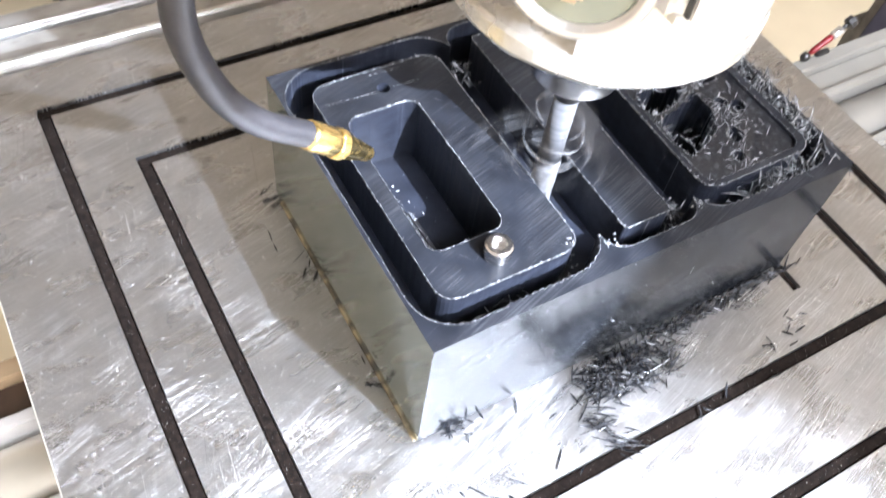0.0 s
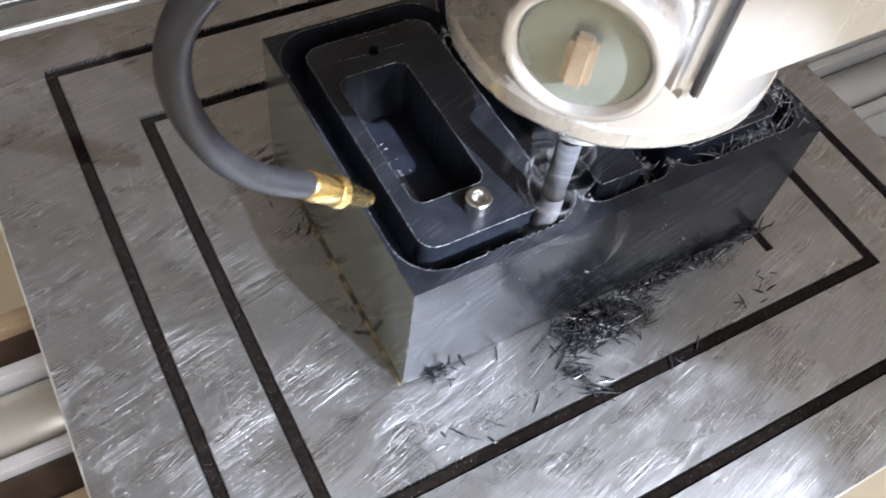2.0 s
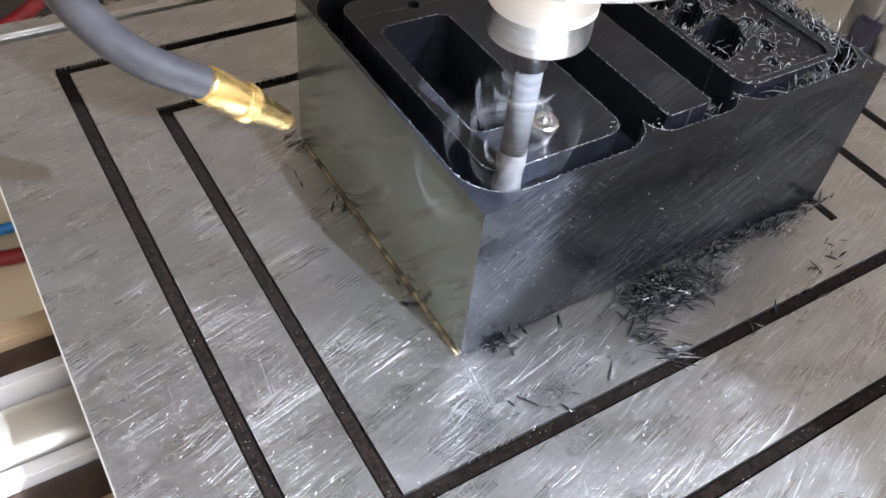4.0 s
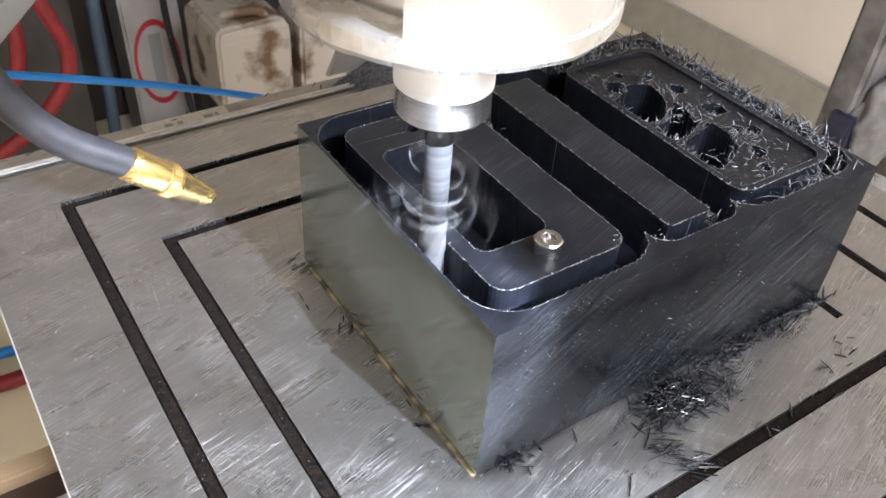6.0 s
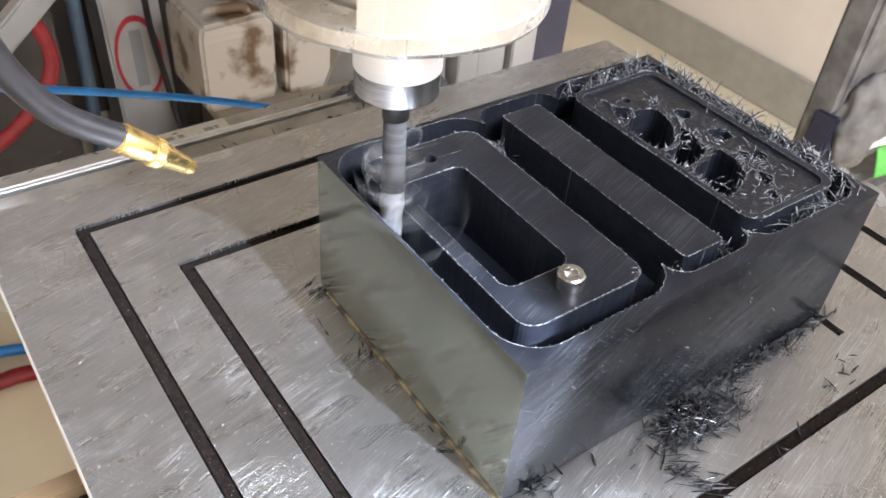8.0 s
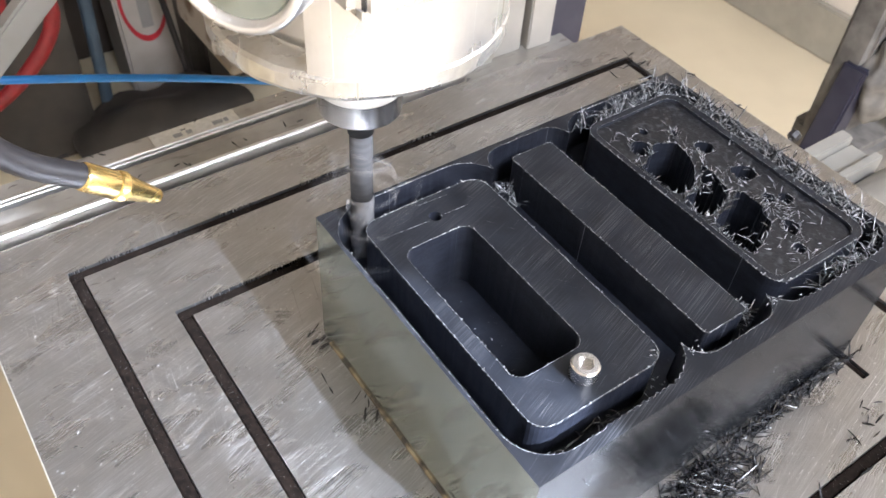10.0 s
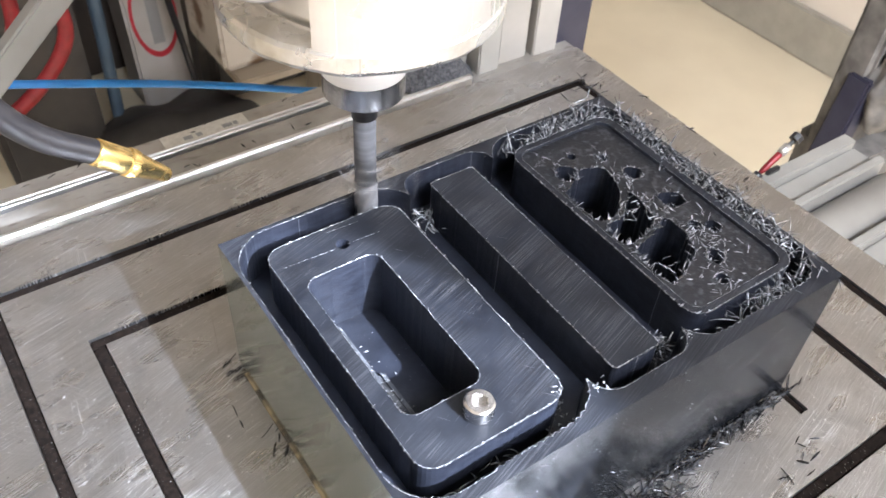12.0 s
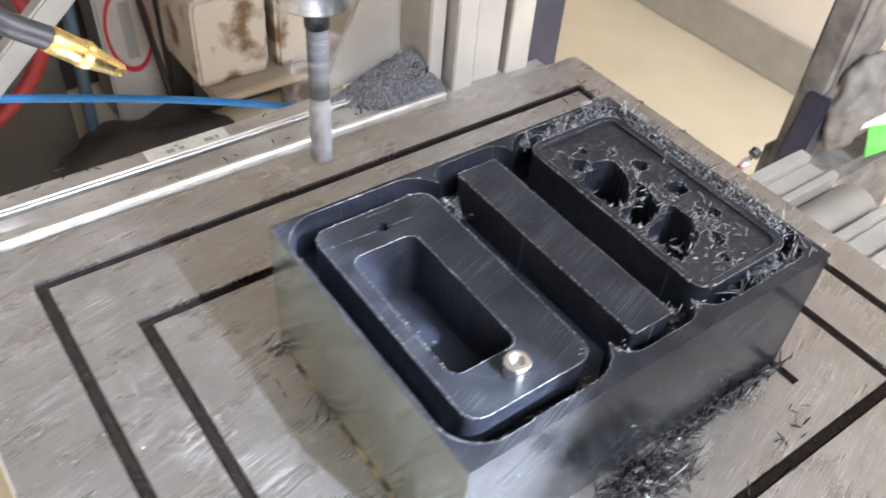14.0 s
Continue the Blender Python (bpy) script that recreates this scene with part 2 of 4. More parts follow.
M["nut"] = material("turned_steel_nut", (0.80, 0.79, 0.78), 0.21, 0.96, (0.62, 0.61, 0.60), 300, 0.15, 900, (0.1, 0.1, 4))
# Cream tone holds the glare on the nut's upper part.
M["nut_glare"] = material("glare_toned_nut", (0.94, 0.92, 0.88), 0.5, 0.6, (0.88, 0.86, 0.82), 200, 0.1, 900, (0.1, 0.1, 4))
M["brass"] = material("polished_brass", (0.95, 0.74, 0.34), 0.18, 1.0, (0.85, 0.62, 0.24), 250, 0.12, 700, rough2=0.3)
M["brass_dull"] = material("dull_tan_metal", (0.55, 0.44, 0.32), 0.35, 0.7, (0.42, 0.34, 0.25), 120)
M["rubber"] = material("black_rubber_hose", (0.014, 0.0135, 0.016), 0.42, 0.0, (0.024, 0.023, 0.026), 200, 0.2, 900)
M["rail"] = material("grey_machine_bed", (0.42, 0.40, 0.37), 0.36, 0.4, (0.30, 0.28, 0.25), 40, 0.2, 500)
marked(M["rail"], (0.12, 0.10, 0.08), [(0, 60, 300, 0.62, 0.75, 1, 0.6)], 0.6)
M["rod"] = material("ground_steel_rod", (0.86, 0.86, 0.86), 0.30, 0.9, (0.72, 0.71, 0.70), 80)
M["sticker"] = material("white_paper_label", (0.72, 0.70, 0.64), 0.6, 0.0, (0.6, 0.58, 0.52), 300)
M["ink"] = material("faded_ink", (0.25, 0.25, 0.25), 0.6, 0.0, (0.35, 0.35, 0.35), 800)
M["tan"] = material("tan_wood_beam", (0.45, 0.33, 0.2), 0.5, 0.0, (0.35, 0.24, 0.14), 40, 0.3, 300, (0.2, 3, 3))
# Umber is partly shade put into the colour of the ways' left faces.
M["umber"] = material("shaded_brown_way", (0.06, 0.035, 0.022), 0.4, 0.0, (0.03, 0.018, 0.012), 60)
M["floor"] = material("cream_vinyl_floor", (0.80, 0.71, 0.53), 0.55, 0.0, (0.74, 0.65, 0.48), 6, 0.05, 90)
M["wall"] = material("warm_painted_wall", (0.88, 0.80, 0.70), 0.7, 0.0, (0.84, 0.76, 0.66), 8, 0.05, 200)
M["ceiling"] = material("reflection_dimming_ceiling", (0.46, 0.44, 0.41), 0.8, 0.0, (0.36, 0.345, 0.32), 8)
M["base"] = material("grey_baseboard", (0.42, 0.40, 0.34), 0.6, 0.0, (0.36, 0.34, 0.29), 20)
M["pvc"] = material("grey_machine_panel", (0.44, 0.43, 0.40), 0.4, 0.1, (0.38, 0.37, 0.34), 20, 0.05, 300)
M["navy"] = material("dark_navy_column", (0.022, 0.022, 0.042), 0.5, 0.0, (0.034, 0.034, 0.055), 40)
# Shade of the dim corner is put into the carton's white.
M["white_box"] = material("white_cardboard", (0.52, 0.50, 0.48), 0.6, 0.0, (0.42, 0.39, 0.36), 12)
M["red"] = material("red_print", (0.55, 0.03, 0.05), 0.5, 0.0, (0.45, 0.025, 0.04), 60)
# Red lowered below its own tone to stand for the shaded corner.
M["red_hose"] = material("red_rubber_hose", (0.24, 0.011, 0.016), 0.4, 0.0, (0.17, 0.008, 0.011), 60)
M["blue_tube"] = material("blue_air_tube", (0.02, 0.22, 0.62), 0.3, 0.0, (0.02, 0.18, 0.52), 60)
M["dark"] = material("dark_shop_clutter", (0.03, 0.028, 0.027), 0.6, 0.0, (0.055, 0.05, 0.045), 12)
M["slate"] = material("slate_blue_pipe", (0.07, 0.11, 0.16), 0.4, 0.0, (0.05, 0.08, 0.12), 20)
# Base darkened for the corner's shade; the brown stains are its own.
M["pail"] = material("stained_white_pail", (0.46, 0.42, 0.37), 0.5, 0.0, (0.14, 0.085, 0.045), 14, 0.1, 60, lo=0.50, hi=0.62)
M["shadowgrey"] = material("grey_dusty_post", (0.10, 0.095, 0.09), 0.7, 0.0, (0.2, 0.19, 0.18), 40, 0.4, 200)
M["rod_pale"] = material("pale_polished_cylinder", (0.7, 0.66, 0.58), 0.25, 0.6, (0.62, 0.58, 0.5), 30)
M["strip"] = material("tan_packing_strip", (0.34, 0.27, 0.16), 0.5, 0.1, (0.04, 0.03, 0.02), 140, 0.4, 900, (1, 1, 1), lo=0.42, hi=0.58)
M["bench"] = material("grey_brown_bench_board", (0.30, 0.25, 0.19), 0.6, 0.0, (0.22, 0.18, 0.13), 8, 0.1, 80, (0.3, 2, 1))
M["flute"] = material("ground_cutter_steel", (0.24, 0.24, 0.25), 0.42, 0.5, (0.15, 0.15, 0.155), 200)
# Neck's grey stands in for the lit haze whirling round it.
M["neck"] = material("haze_toned_cutter_neck", (0.10, 0.102, 0.110), 0.85, 0.0, (0.07, 0.072, 0.078), 140, stretch=(0.3, 0.3, 4), spec=0.1)
M["way_dim"] = material("dull_grey_painted_way", (0.30, 0.29, 0.265), 0.45, 0.1, (0.24, 0.23, 0.21), 20, 0.1, 300)
M["way_grey"] = material("grey_painted_way", (0.44, 0.42, 0.385), 0.45, 0.1, (0.36, 0.34, 0.31), 20, 0.1, 300)
M["beam"] = material("pale_grey_painted_beam", (0.62, 0.60, 0.58), 0.5, 0.0, (0.55, 0.53, 0.51), 20)
M["brown"] = material("dark_brown_cabinet", (0.045, 0.036, 0.032), 0.55, 0.0, (0.07, 0.056, 0.048), 5)
M["green"] = material("green_cloth", (0.15, 0.55, 0.1), 0.7, 0.0, (0.12, 0.45, 0.08), 60)
M["cloth"] = material("white_cloth", (0.7, 0.7, 0.67), 0.8, 0.0, (0.6, 0.6, 0.57), 60)


def mist_material():
    """Fine airborne plastic dust: mostly see-through, with streaks along the swirl."""
    m = bpy.data.materials.new("swirling_dust")
    m.use_nodes = True
    nt = m.node_tree
    nt.nodes.remove(nt.nodes["Principled BSDF"])
    dif, tra = nt.nodes.new("ShaderNodeBsdfDiffuse"), nt.nodes.new("ShaderNodeBsdfTranslucent")
    for one in (dif, tra):
        one.inputs["Color"].default_value = (0.92, 0.93, 0.97, 1)
    both, veil = nt.nodes.new("ShaderNodeMixShader"), nt.nodes.new("ShaderNodeMixShader")
    nt.links.new(dif.outputs[0], both.inputs[1])
    nt.links.new(tra.outputs[0], both.inputs[2])
    nt.links.new(nt.nodes.new("ShaderNodeBsdfTransparent").outputs[0], veil.inputs[1])
    nt.links.new(both.outputs[0], veil.inputs[2])
    nt.links.new(veil.outputs[0], nt.nodes["Material Output"].inputs["Surface"])
    co = nt.nodes.new("ShaderNodeTexCoord")
    mp = nt.nodes.new("ShaderNodeMapping")
    mp.inputs["Scale"].default_value = (38, 38, 700)
    nz = nt.nodes.new("ShaderNodeTexNoise")
    nz.inputs["Scale"].default_value, nz.inputs["Detail"].default_value = 1.0, 3
    rp = nt.nodes.new("ShaderNodeMapRange")
    rp.inputs["From Min"].default_value, rp.inputs["From Max"].default_value = 0.34, 0.70
    rp.inputs["To Min"].default_value, rp.inputs["To Max"].default_value = 0.03, 0.32
    nt.links.new(co.outputs["Object"], mp.inputs["Vector"])
    nt.links.new(mp.outputs[0], nz.inputs["Vector"])
    nt.links.new(nz.outputs["Fac"], rp.inputs["Value"])
    fade = nt.nodes.new("ShaderNodeAttribute")
    fade.attribute_name = "fade"
    ml = nt.nodes.new("ShaderNodeMath")
    ml.operation = "MULTIPLY"
    nt.links.new(rp.outputs[0], ml.inputs[0])
    nt.links.new(fade.outputs["Fac"], ml.inputs[1])
    nt.links.new(ml.outputs[0], veil.inputs[0])
    return m


M["mist"] = mist_material()


# ---- building helpers ----
def mesh_of(name, bm, mats, smooth=False):
    me = bpy.data.meshes.new(name)
    bm.to_mesh(me)
    bm.free()
    for m in mats if isinstance(mats, (list, tuple)) else [mats]:
        me.materials.append(m)
    if smooth:
        me.polygons.foreach_set("use_smooth", [True] * len(me.polygons))
    return me


def part(name, bm, mats, parent=None, label="", smooth=False):
    ob = new(name, mesh_of(name, bm, mats, smooth))
    ob.parent = parent
    if label:
        tagged(ob, label)
    return ob


def thing(name, label, category, kind="", group=""):
    return tagged(new(name), label, category, group, kind)


def lone(name, bm, mats, label, category, kind="", smooth=False, group=""):
    return tagged(part(name, bm, mats, None, "", smooth), label, category, group, kind)


def box(lo, hi, bevel=0.0, segments=2):
    bm = bmesh.new()
    size = [b - a for a, b in zip(lo, hi)]
    mid = [(a + b) / 2 for a, b in zip(lo, hi)]
    bmesh.ops.create_cube(bm, size=1, matrix=Matrix.Translation(mid) @ Matrix.Diagonal((*size, 1)))
    if bevel:
        bmesh.ops.bevel(bm, geom=bm.edges[:], offset=bevel, segments=segments, affect="EDGES")
    return bm


def lathe(profile, segments=48, m=None, caps=True):
    """A turned form: (radius, height) from the bottom up."""
    bm = bmesh.new()
    rings = []
    for r, z in profile:
        rings.append([bm.verts.new((r * math.cos(2 * math.pi * k / segments), r * math.sin(2 * math.pi * k / segments), z)) for k in range(segments)])
    for a, b in zip(rings, rings[1:]):
        for k in range(segments):
            bm.faces.new((a[k], a[(k + 1) % segments], b[(k + 1) % segments], b[k]))
    if caps:
        bm.faces.new(rings[0][::-1])
        bm.faces.new(rings[-1])
    if m is not None:
        bm.transform(m)
    return bm


def tube(points, radius, sides=14, steps=10):
    """A round hose through the points (Catmull-Rom)."""
    pts = [Vector(p) for p in points]
    pts = [2 * pts[0] - pts[1], *pts, 2 * pts[-1] - pts[-2]]
    line = []
    for a, b, c, d in zip(pts, pts[1:], pts[2:], pts[3:]):
        for k in range(steps):
            t = k / steps
            line.append(0.5 * (2 * b + (c - a) * t + (2 * a - 5 * b + 4 * c - d) * t * t + (3 * b - a - 3 * c + d) * t ** 3))
    line.append(pts[-2])
    bm = bmesh.new()
    rings, up = [], Vector((0.3, 0.2, 1)).normalized()
    for k, p in enumerate(line):
        way = (line[min(k + 1, len(line) - 1)] - line[max(k - 1, 0)]).normalized()
        side = way.cross(up).normalized()
        up = side.cross(way).normalized()
        rings.append([bm.verts.new(p + radius * (math.cos(2 * math.pi * j / sides) * side + math.sin(2 * math.pi * j / sides) * up)) for j in range(sides)])
    for a, b in zip(rings, rings[1:]):
        for j in range(sides):
            bm.faces.new((a[j], a[(j + 1) % sides], b[(j + 1) % sides], b[j]))
    bm.faces.new(rings[0][::-1])
    bm.faces.new(rings[-1])
    return bm


def rounded(x0, y0, x1, y1, r, n=8, step=0.0012, rough=0.0, seed=0):
    """A rounded rectangle, counterclockwise, with points at even steps and an uneven edge."""
    pts = []
    for cx, cy, a0 in ((x1 - r, y0 + r, -90), (x1 - r, y1 - r, 0), (x0 + r, y1 - r, 90), (x0 + r, y0 + r, 180)):
        for k in range(n + 1):
            a = radians(a0 + 90 * k / n)
            pts.append(Vector((cx + r * math.cos(a), cy + r * math.sin(a))))
    return resampled(pts, step, rough, seed)


def resampled(pts, step, rough=0.0, seed=0):
    out = []
    for a, b in zip(pts, pts[1:] + pts[:1]):
        n = max(1, round((b - a).length / step))
        for k in range(n):
            p = a.lerp(b, k / n)
            if rough:
                side = Vector((b.y - a.y, a.x - b.x)).normalized() if (b - a).length > 1e-9 else Vector((0, 0))
                p = p + side * rough * (noise.noise((p.x * 330, p.y * 330, seed)) + 0.6 * noise.noise((p.x * 900, p.y * 900, seed + 5)))
            out.append(p)
    return out


def inside(p, loop):
    hit, n = False, len(loop)
    for k in range(n):
        a, b = loop[k], loop[k - 1]
        if (a[1] > p[1]) != (b[1] > p[1]) and p[0] < (b[0] - a[0]) * (p[1] - a[1]) / (b[1] - a[1]) + a[0]:
            hit = not hit
    return hit


def sheet(bm, outer, holes, z, mat=0):
    """The flat face between an outer loop and its holes."""
    from mathutils.geometry import delaunay_2d_cdt
    verts, edges = [], []
    for loop in (outer, *holes):
        n0 = len(verts)
        verts += [Vector((p[0], p[1])) for p in loop]
        edges += [(n0 + k, n0 + (k + 1) % len(loop)) for k in range(len(loop))]
    vs, _, fs, *_ = delaunay_2d_cdt(verts, edges, [], 0, 1e-7)
    made = [bm.verts.new((v.x, v.y, z)) for v in vs]
    for f in fs:
        c = sum((vs[i] for i in f), Vector((0, 0))) / len(f)
        if inside(c, outer) and not any(inside(c, h) for h in holes):
            face = bm.faces.new([made[i] for i in f])
            face.material_index = mat
            face.normal_update()
            if face.normal.z < 0:
                face.normal_flip()


def curtain(bm, loop, z0, z1, mat=0, inward=False):
    """The upright wall along a loop."""
    lo = [bm.verts.new((p[0], p[1], z0)) for p in loop]
    hi = [bm.verts.new((p[0], p[1], z1)) for p in loop]
    for k in range(len(loop)):
        j = (k + 1) % len(loop)
        f = bm.faces.new((lo[k], lo[j], hi[j], hi[k]) if not inward else (lo[j], lo[k], hi[k], hi[j]))
        f.material_index = mat


# ---- room ----
FLOOR = -0.90
lone("floor", box((-1.6, -1.8, FLOOR - 0.05), (2.1, 2.4, FLOOR)), M["floor"], "cream vinyl floor under the milling machine", "floor", "structure")
# Unseen; its tone is lowered to darken what the plate mirrors.
lone("ceiling", box((-1.6, -1.8, 1.5), (2.1, 2.4, 1.55)), M["ceiling"], "unseen ceiling, toned dull to dim the plate's reflection", "ceiling", "structure")
lone("wall_east", box((1.86, -1.8, FLOOR), (1.94, 2.4, 1.5)), M["wall"], "warm cream painted wall beside the machine", "wall", "structure")
lone("wall_north", box((-1.6, 2.2, FLOOR), (1.86, 2.3, 1.5)), M["wall"], "cream painted wall behind the machine", "wall", "structure")
lone("wall_west", box((-1.6, -1.7, FLOOR), (-1.5, 2.2, 1.5)), M["wall"], "cream painted wall", "wall", "structure")
lone("wall_south", box((-1.5, -1.8, FLOOR), (1.86, -1.7, 1.5)), M["wall"], "cream painted wall", "wall", "structure")
lone("baseboard", box((1.835, -1.7, FLOOR), (1.86, 2.2, FLOOR + 0.13), 0.004), M["base"], "grey-green baseboard along the cream wall", "baseboard", "structure")


# ---- fixture plate that slides with the work ----
GROOVES = [(-0.0460, -0.0390, 0.2270, 0.1745), (-0.0780, -0.0825, 0.2640, 0.2205)]
PLATE = (-0.1185, -0.1150, 0.2895, 0.2520)


def rect(x0, y0, x1, y1):
    return [Vector(p) for p in ((x0, y0), (x1, y0), (x1, y1), (x0, y1))]


def fixture_plate():
    ob = thing("fixture_plate", "scratched brushed aluminium fixture plate with two square grooves", "fixture plate")
    w, deep = 0.0029, 0.0045
    bm = bmesh.new()
    loops = [rect(*PLATE)]
    for x0, y0, x1, y1 in GROOVES[::-1]:
        loops.append(rect(x0 - w, y0 - w, x1 + w, y1 + w))
        loops.append(rect(x0 + w, y0 + w, x1 - w, y1 - w))
    stub = rect(0.1828, -0.0135, 0.1875, 0.004)
    sheet(bm, loops[0], [loops[1]], 0)
    sheet(bm, loops[2], [loops[3]], 0)
    sheet(bm, loops[4], [stub], 0)
    for outer, inner in ((1, 2), (3, 4)):
        sheet(bm, loops[outer], [loops[inner]], -deep)
        curtain(bm, loops[outer], -deep, 0, inward=True)
        curtain(bm, loops[inner], -deep, 0)
    sheet(bm, stub, [], -deep)
    curtain(bm, stub, -deep, 0, inward=True)
    big = [Vector((x * 1.0, y)) for x, y in ((PLATE[0] - 0.0006, PLATE[1] - 0.0006), (PLATE[2] + 0.0006, PLATE[1] - 0.0006), (PLATE[2] + 0.0006, PLATE[3] + 0.0006), (PLATE[0] - 0.0006, PLATE[3] + 0.0006))]
    rim = [bm.verts.new((p.x, p.y, -0.0006)) for p in big]
    top = [bm.verts.new((p.x, p.y, 0)) for p in loops[0]]
    for k in range(4):
        bm.faces.new((rim[k], rim[(k + 1) % 4], top[(k + 1) % 4], top[k])).material_index = 1
    curtain(bm, big, -0.0125, -0.0006, 1)
    sheet(bm, big, [], -0.0125)
    bmesh.ops.remove_doubles(bm, verts=bm.verts[:], dist=1e-6)
    part("plate", bm, [M["alu"], M["alu_edge"]], ob)
    for x0, y0, x1, y1 in GROOVES:
        for a, b in (((x0, y0), (x1, y0)), ((x0, y1), (x1, y1)), ((x0, y0), (x0, y1)), ((x1, y0), (x1, y1))):
            along = a[0] == b[0]
            lo = (a[0] - 0.0027, a[1] + 0.0028, -0.0044) if along else (a[0] - 0.0027, a[1] - 0.0027, -0.0044)
            hi = (b[0] + 0.0027, b[1] - 0.0028, -0.0009) if along else (b[0] + 0.0027, b[1] + 0.0027, -0.0009)
            part("sealing_cord", box(lo, hi, 0.0007), M["cord"], ob, "black sealing cord")
    part("sealing_cord", box((0.1832, -0.0132, -0.0044), (0.1871, 0.003, -0.0013), 0.0005), M["cord"], ob, "black sealing cord")
    return ob


plate = fixture_plate()

# ---- the block being milled ----
TOP, CUT = 0.070, 0.050
L, W = 0.1860, 0.1320


def milled_outline():
    """The outer edge of the milled channel: the union of three rounded fields, with a cusp where they meet."""
    fields = [(0.0014, 0.0042, 0.0752, 0.1302, 0.0170), (0.0742, 0.0060, 0.1160, 0.1295, 0.0090), (0.1150, 0.0046, 0.1842, 0.1302, 0.0150)]

    def reach(x, top):
        best = None
        for x0, y0, x1, y1, r in fields:
            if x0 < x < x1:
                d = max(0.0, x0 + r - x, x - (x1 - r))
                e = r - math.sqrt(max(0.0, r * r - d * d))
                y = y1 - e if top else y0 + e
                best = y if best is None else (max(best, y) if top else min(best, y))
        return best

    xs = [0.0014 + 1e-5 + (0.1828 - 2e-5) * (0.5 - 0.5 * math.cos(math.pi * k / 60)) for k in range(61)]
    xs = sorted(set(xs + [0.0747, 0.1155] + [0.0014 + 0.00075 * k for k in range(1, 244)]))
    xs = [x for x in xs if 0.00141 <= x <= 0.18419]
    low = [Vector((x, reach(x, False) + (0.0009 * abs(math.sin(math.pi * x / 0.0030)) if 0.030 < x < 0.070 or 0.125 < x < 0.182 else 0))) for x in xs]
    high = [Vector((x, reach(x, True))) for x in xs[::-1]]
    return resampled(low + high, 0.0011, 0.00012, 3)


OUTLINE = milled_outline()
ISLANDS = {
    "milled_frame": rounded(0.0113, 0.0138, 0.0664, 0.1195, 0.0072, rough=0.00010, seed=1),
    "milled_bar": rounded(0.0846, 0.0130, 0.1050, 0.1210, 0.0016, rough=0.00010, seed=2),
    "milled_tray": rounded(0.1233, 0.0138, 0.1775, 0.1205, 0.0075, rough=0.00010, seed=4),
}
POCKET = rounded(0.0174, 0.0325, 0.0470, 0.0995, 0.0050, rough=0.00012, seed=7)


def soft_loop(corners, step=0.0009, rough=0.0004, seed=0):
    """A closed outline with softened corners and a torn edge, counterclockwise."""
    pts = [Vector(p) for p in corners]
    if sum(a.x * b.y - b.x * a.y for a, b in zip(pts, pts[1:] + pts[:1])) < 0:
        pts = pts[::-1]
    for _ in range(2):
        pts = [q for a, b in zip(pts, pts[1:] + pts[:1]) for q in (a.lerp(b, 0.18), a.lerp(b, 0.82))]
    return resampled(pts, step, rough, seed)


def bore(x, y, r, seed):
    return resampled([Vector((x + r * math.cos(2 * math.pi * k / 20), y + r * math.sin(2 * math.pi * k / 20))) for k in range(20)], 0.0008, 0.0002, seed)


# the tray's ragged pockets, with thin torn webs left between them: outline, floor height
POCKETS = [
    (bore(0.1372, 0.0985, 0.0050, 61), 0.050),
    (soft_loop([(0.1440, 0.0985), (0.1540, 0.0935), (0.1500, 0.0800), (0.1385, 0.0690), (0.1284, 0.0690), (0.1284, 0.0900), (0.1350, 0.0925)], seed=62), 0.046),
    (soft_loop([(0.1535, 0.0790), (0.1490, 0.0570), (0.1284, 0.0530), (0.1284, 0.0668), (0.1400, 0.0672)], seed=63), 0.046),
    (soft_loop([(0.1535, 0.0590), (0.1540, 0.0455), (0.1480, 0.0365), (0.1300, 0.0300), (0.1284, 0.0340), (0.1284, 0.0508), (0.1450, 0.0548)], seed=64), 0.046),
    (soft_loop([(0.1600, 0.0905), (0.1660, 0.0855), (0.1640, 0.0800), (0.1562, 0.0828)], seed=65), 0.058),
    (soft_loop([(0.1602, 0.0708), (0.1690, 0.0668), (0.1672, 0.0594), (0.1576, 0.0606)], seed=66), 0.060),
    (bore(0.1598, 0.0485, 0.0030, 67), 0.052),
    (bore(0.1656, 0.0445, 0.0034, 68), 0.054),
    (soft_loop([(0.1500, 0.0345), (0.1560, 0.0375), (0.1585, 0.0310), (0.1520, 0.0280)], seed=69), 0.056),
    (bore(0.1475, 0.0230, 0.0026, 70), 0.056),
    (bore(0.1572, 0.0985, 0.0022, 71), 0.058),
    (bore(0.1462, 0.1062, 0.0019, 72), 0.058),
]


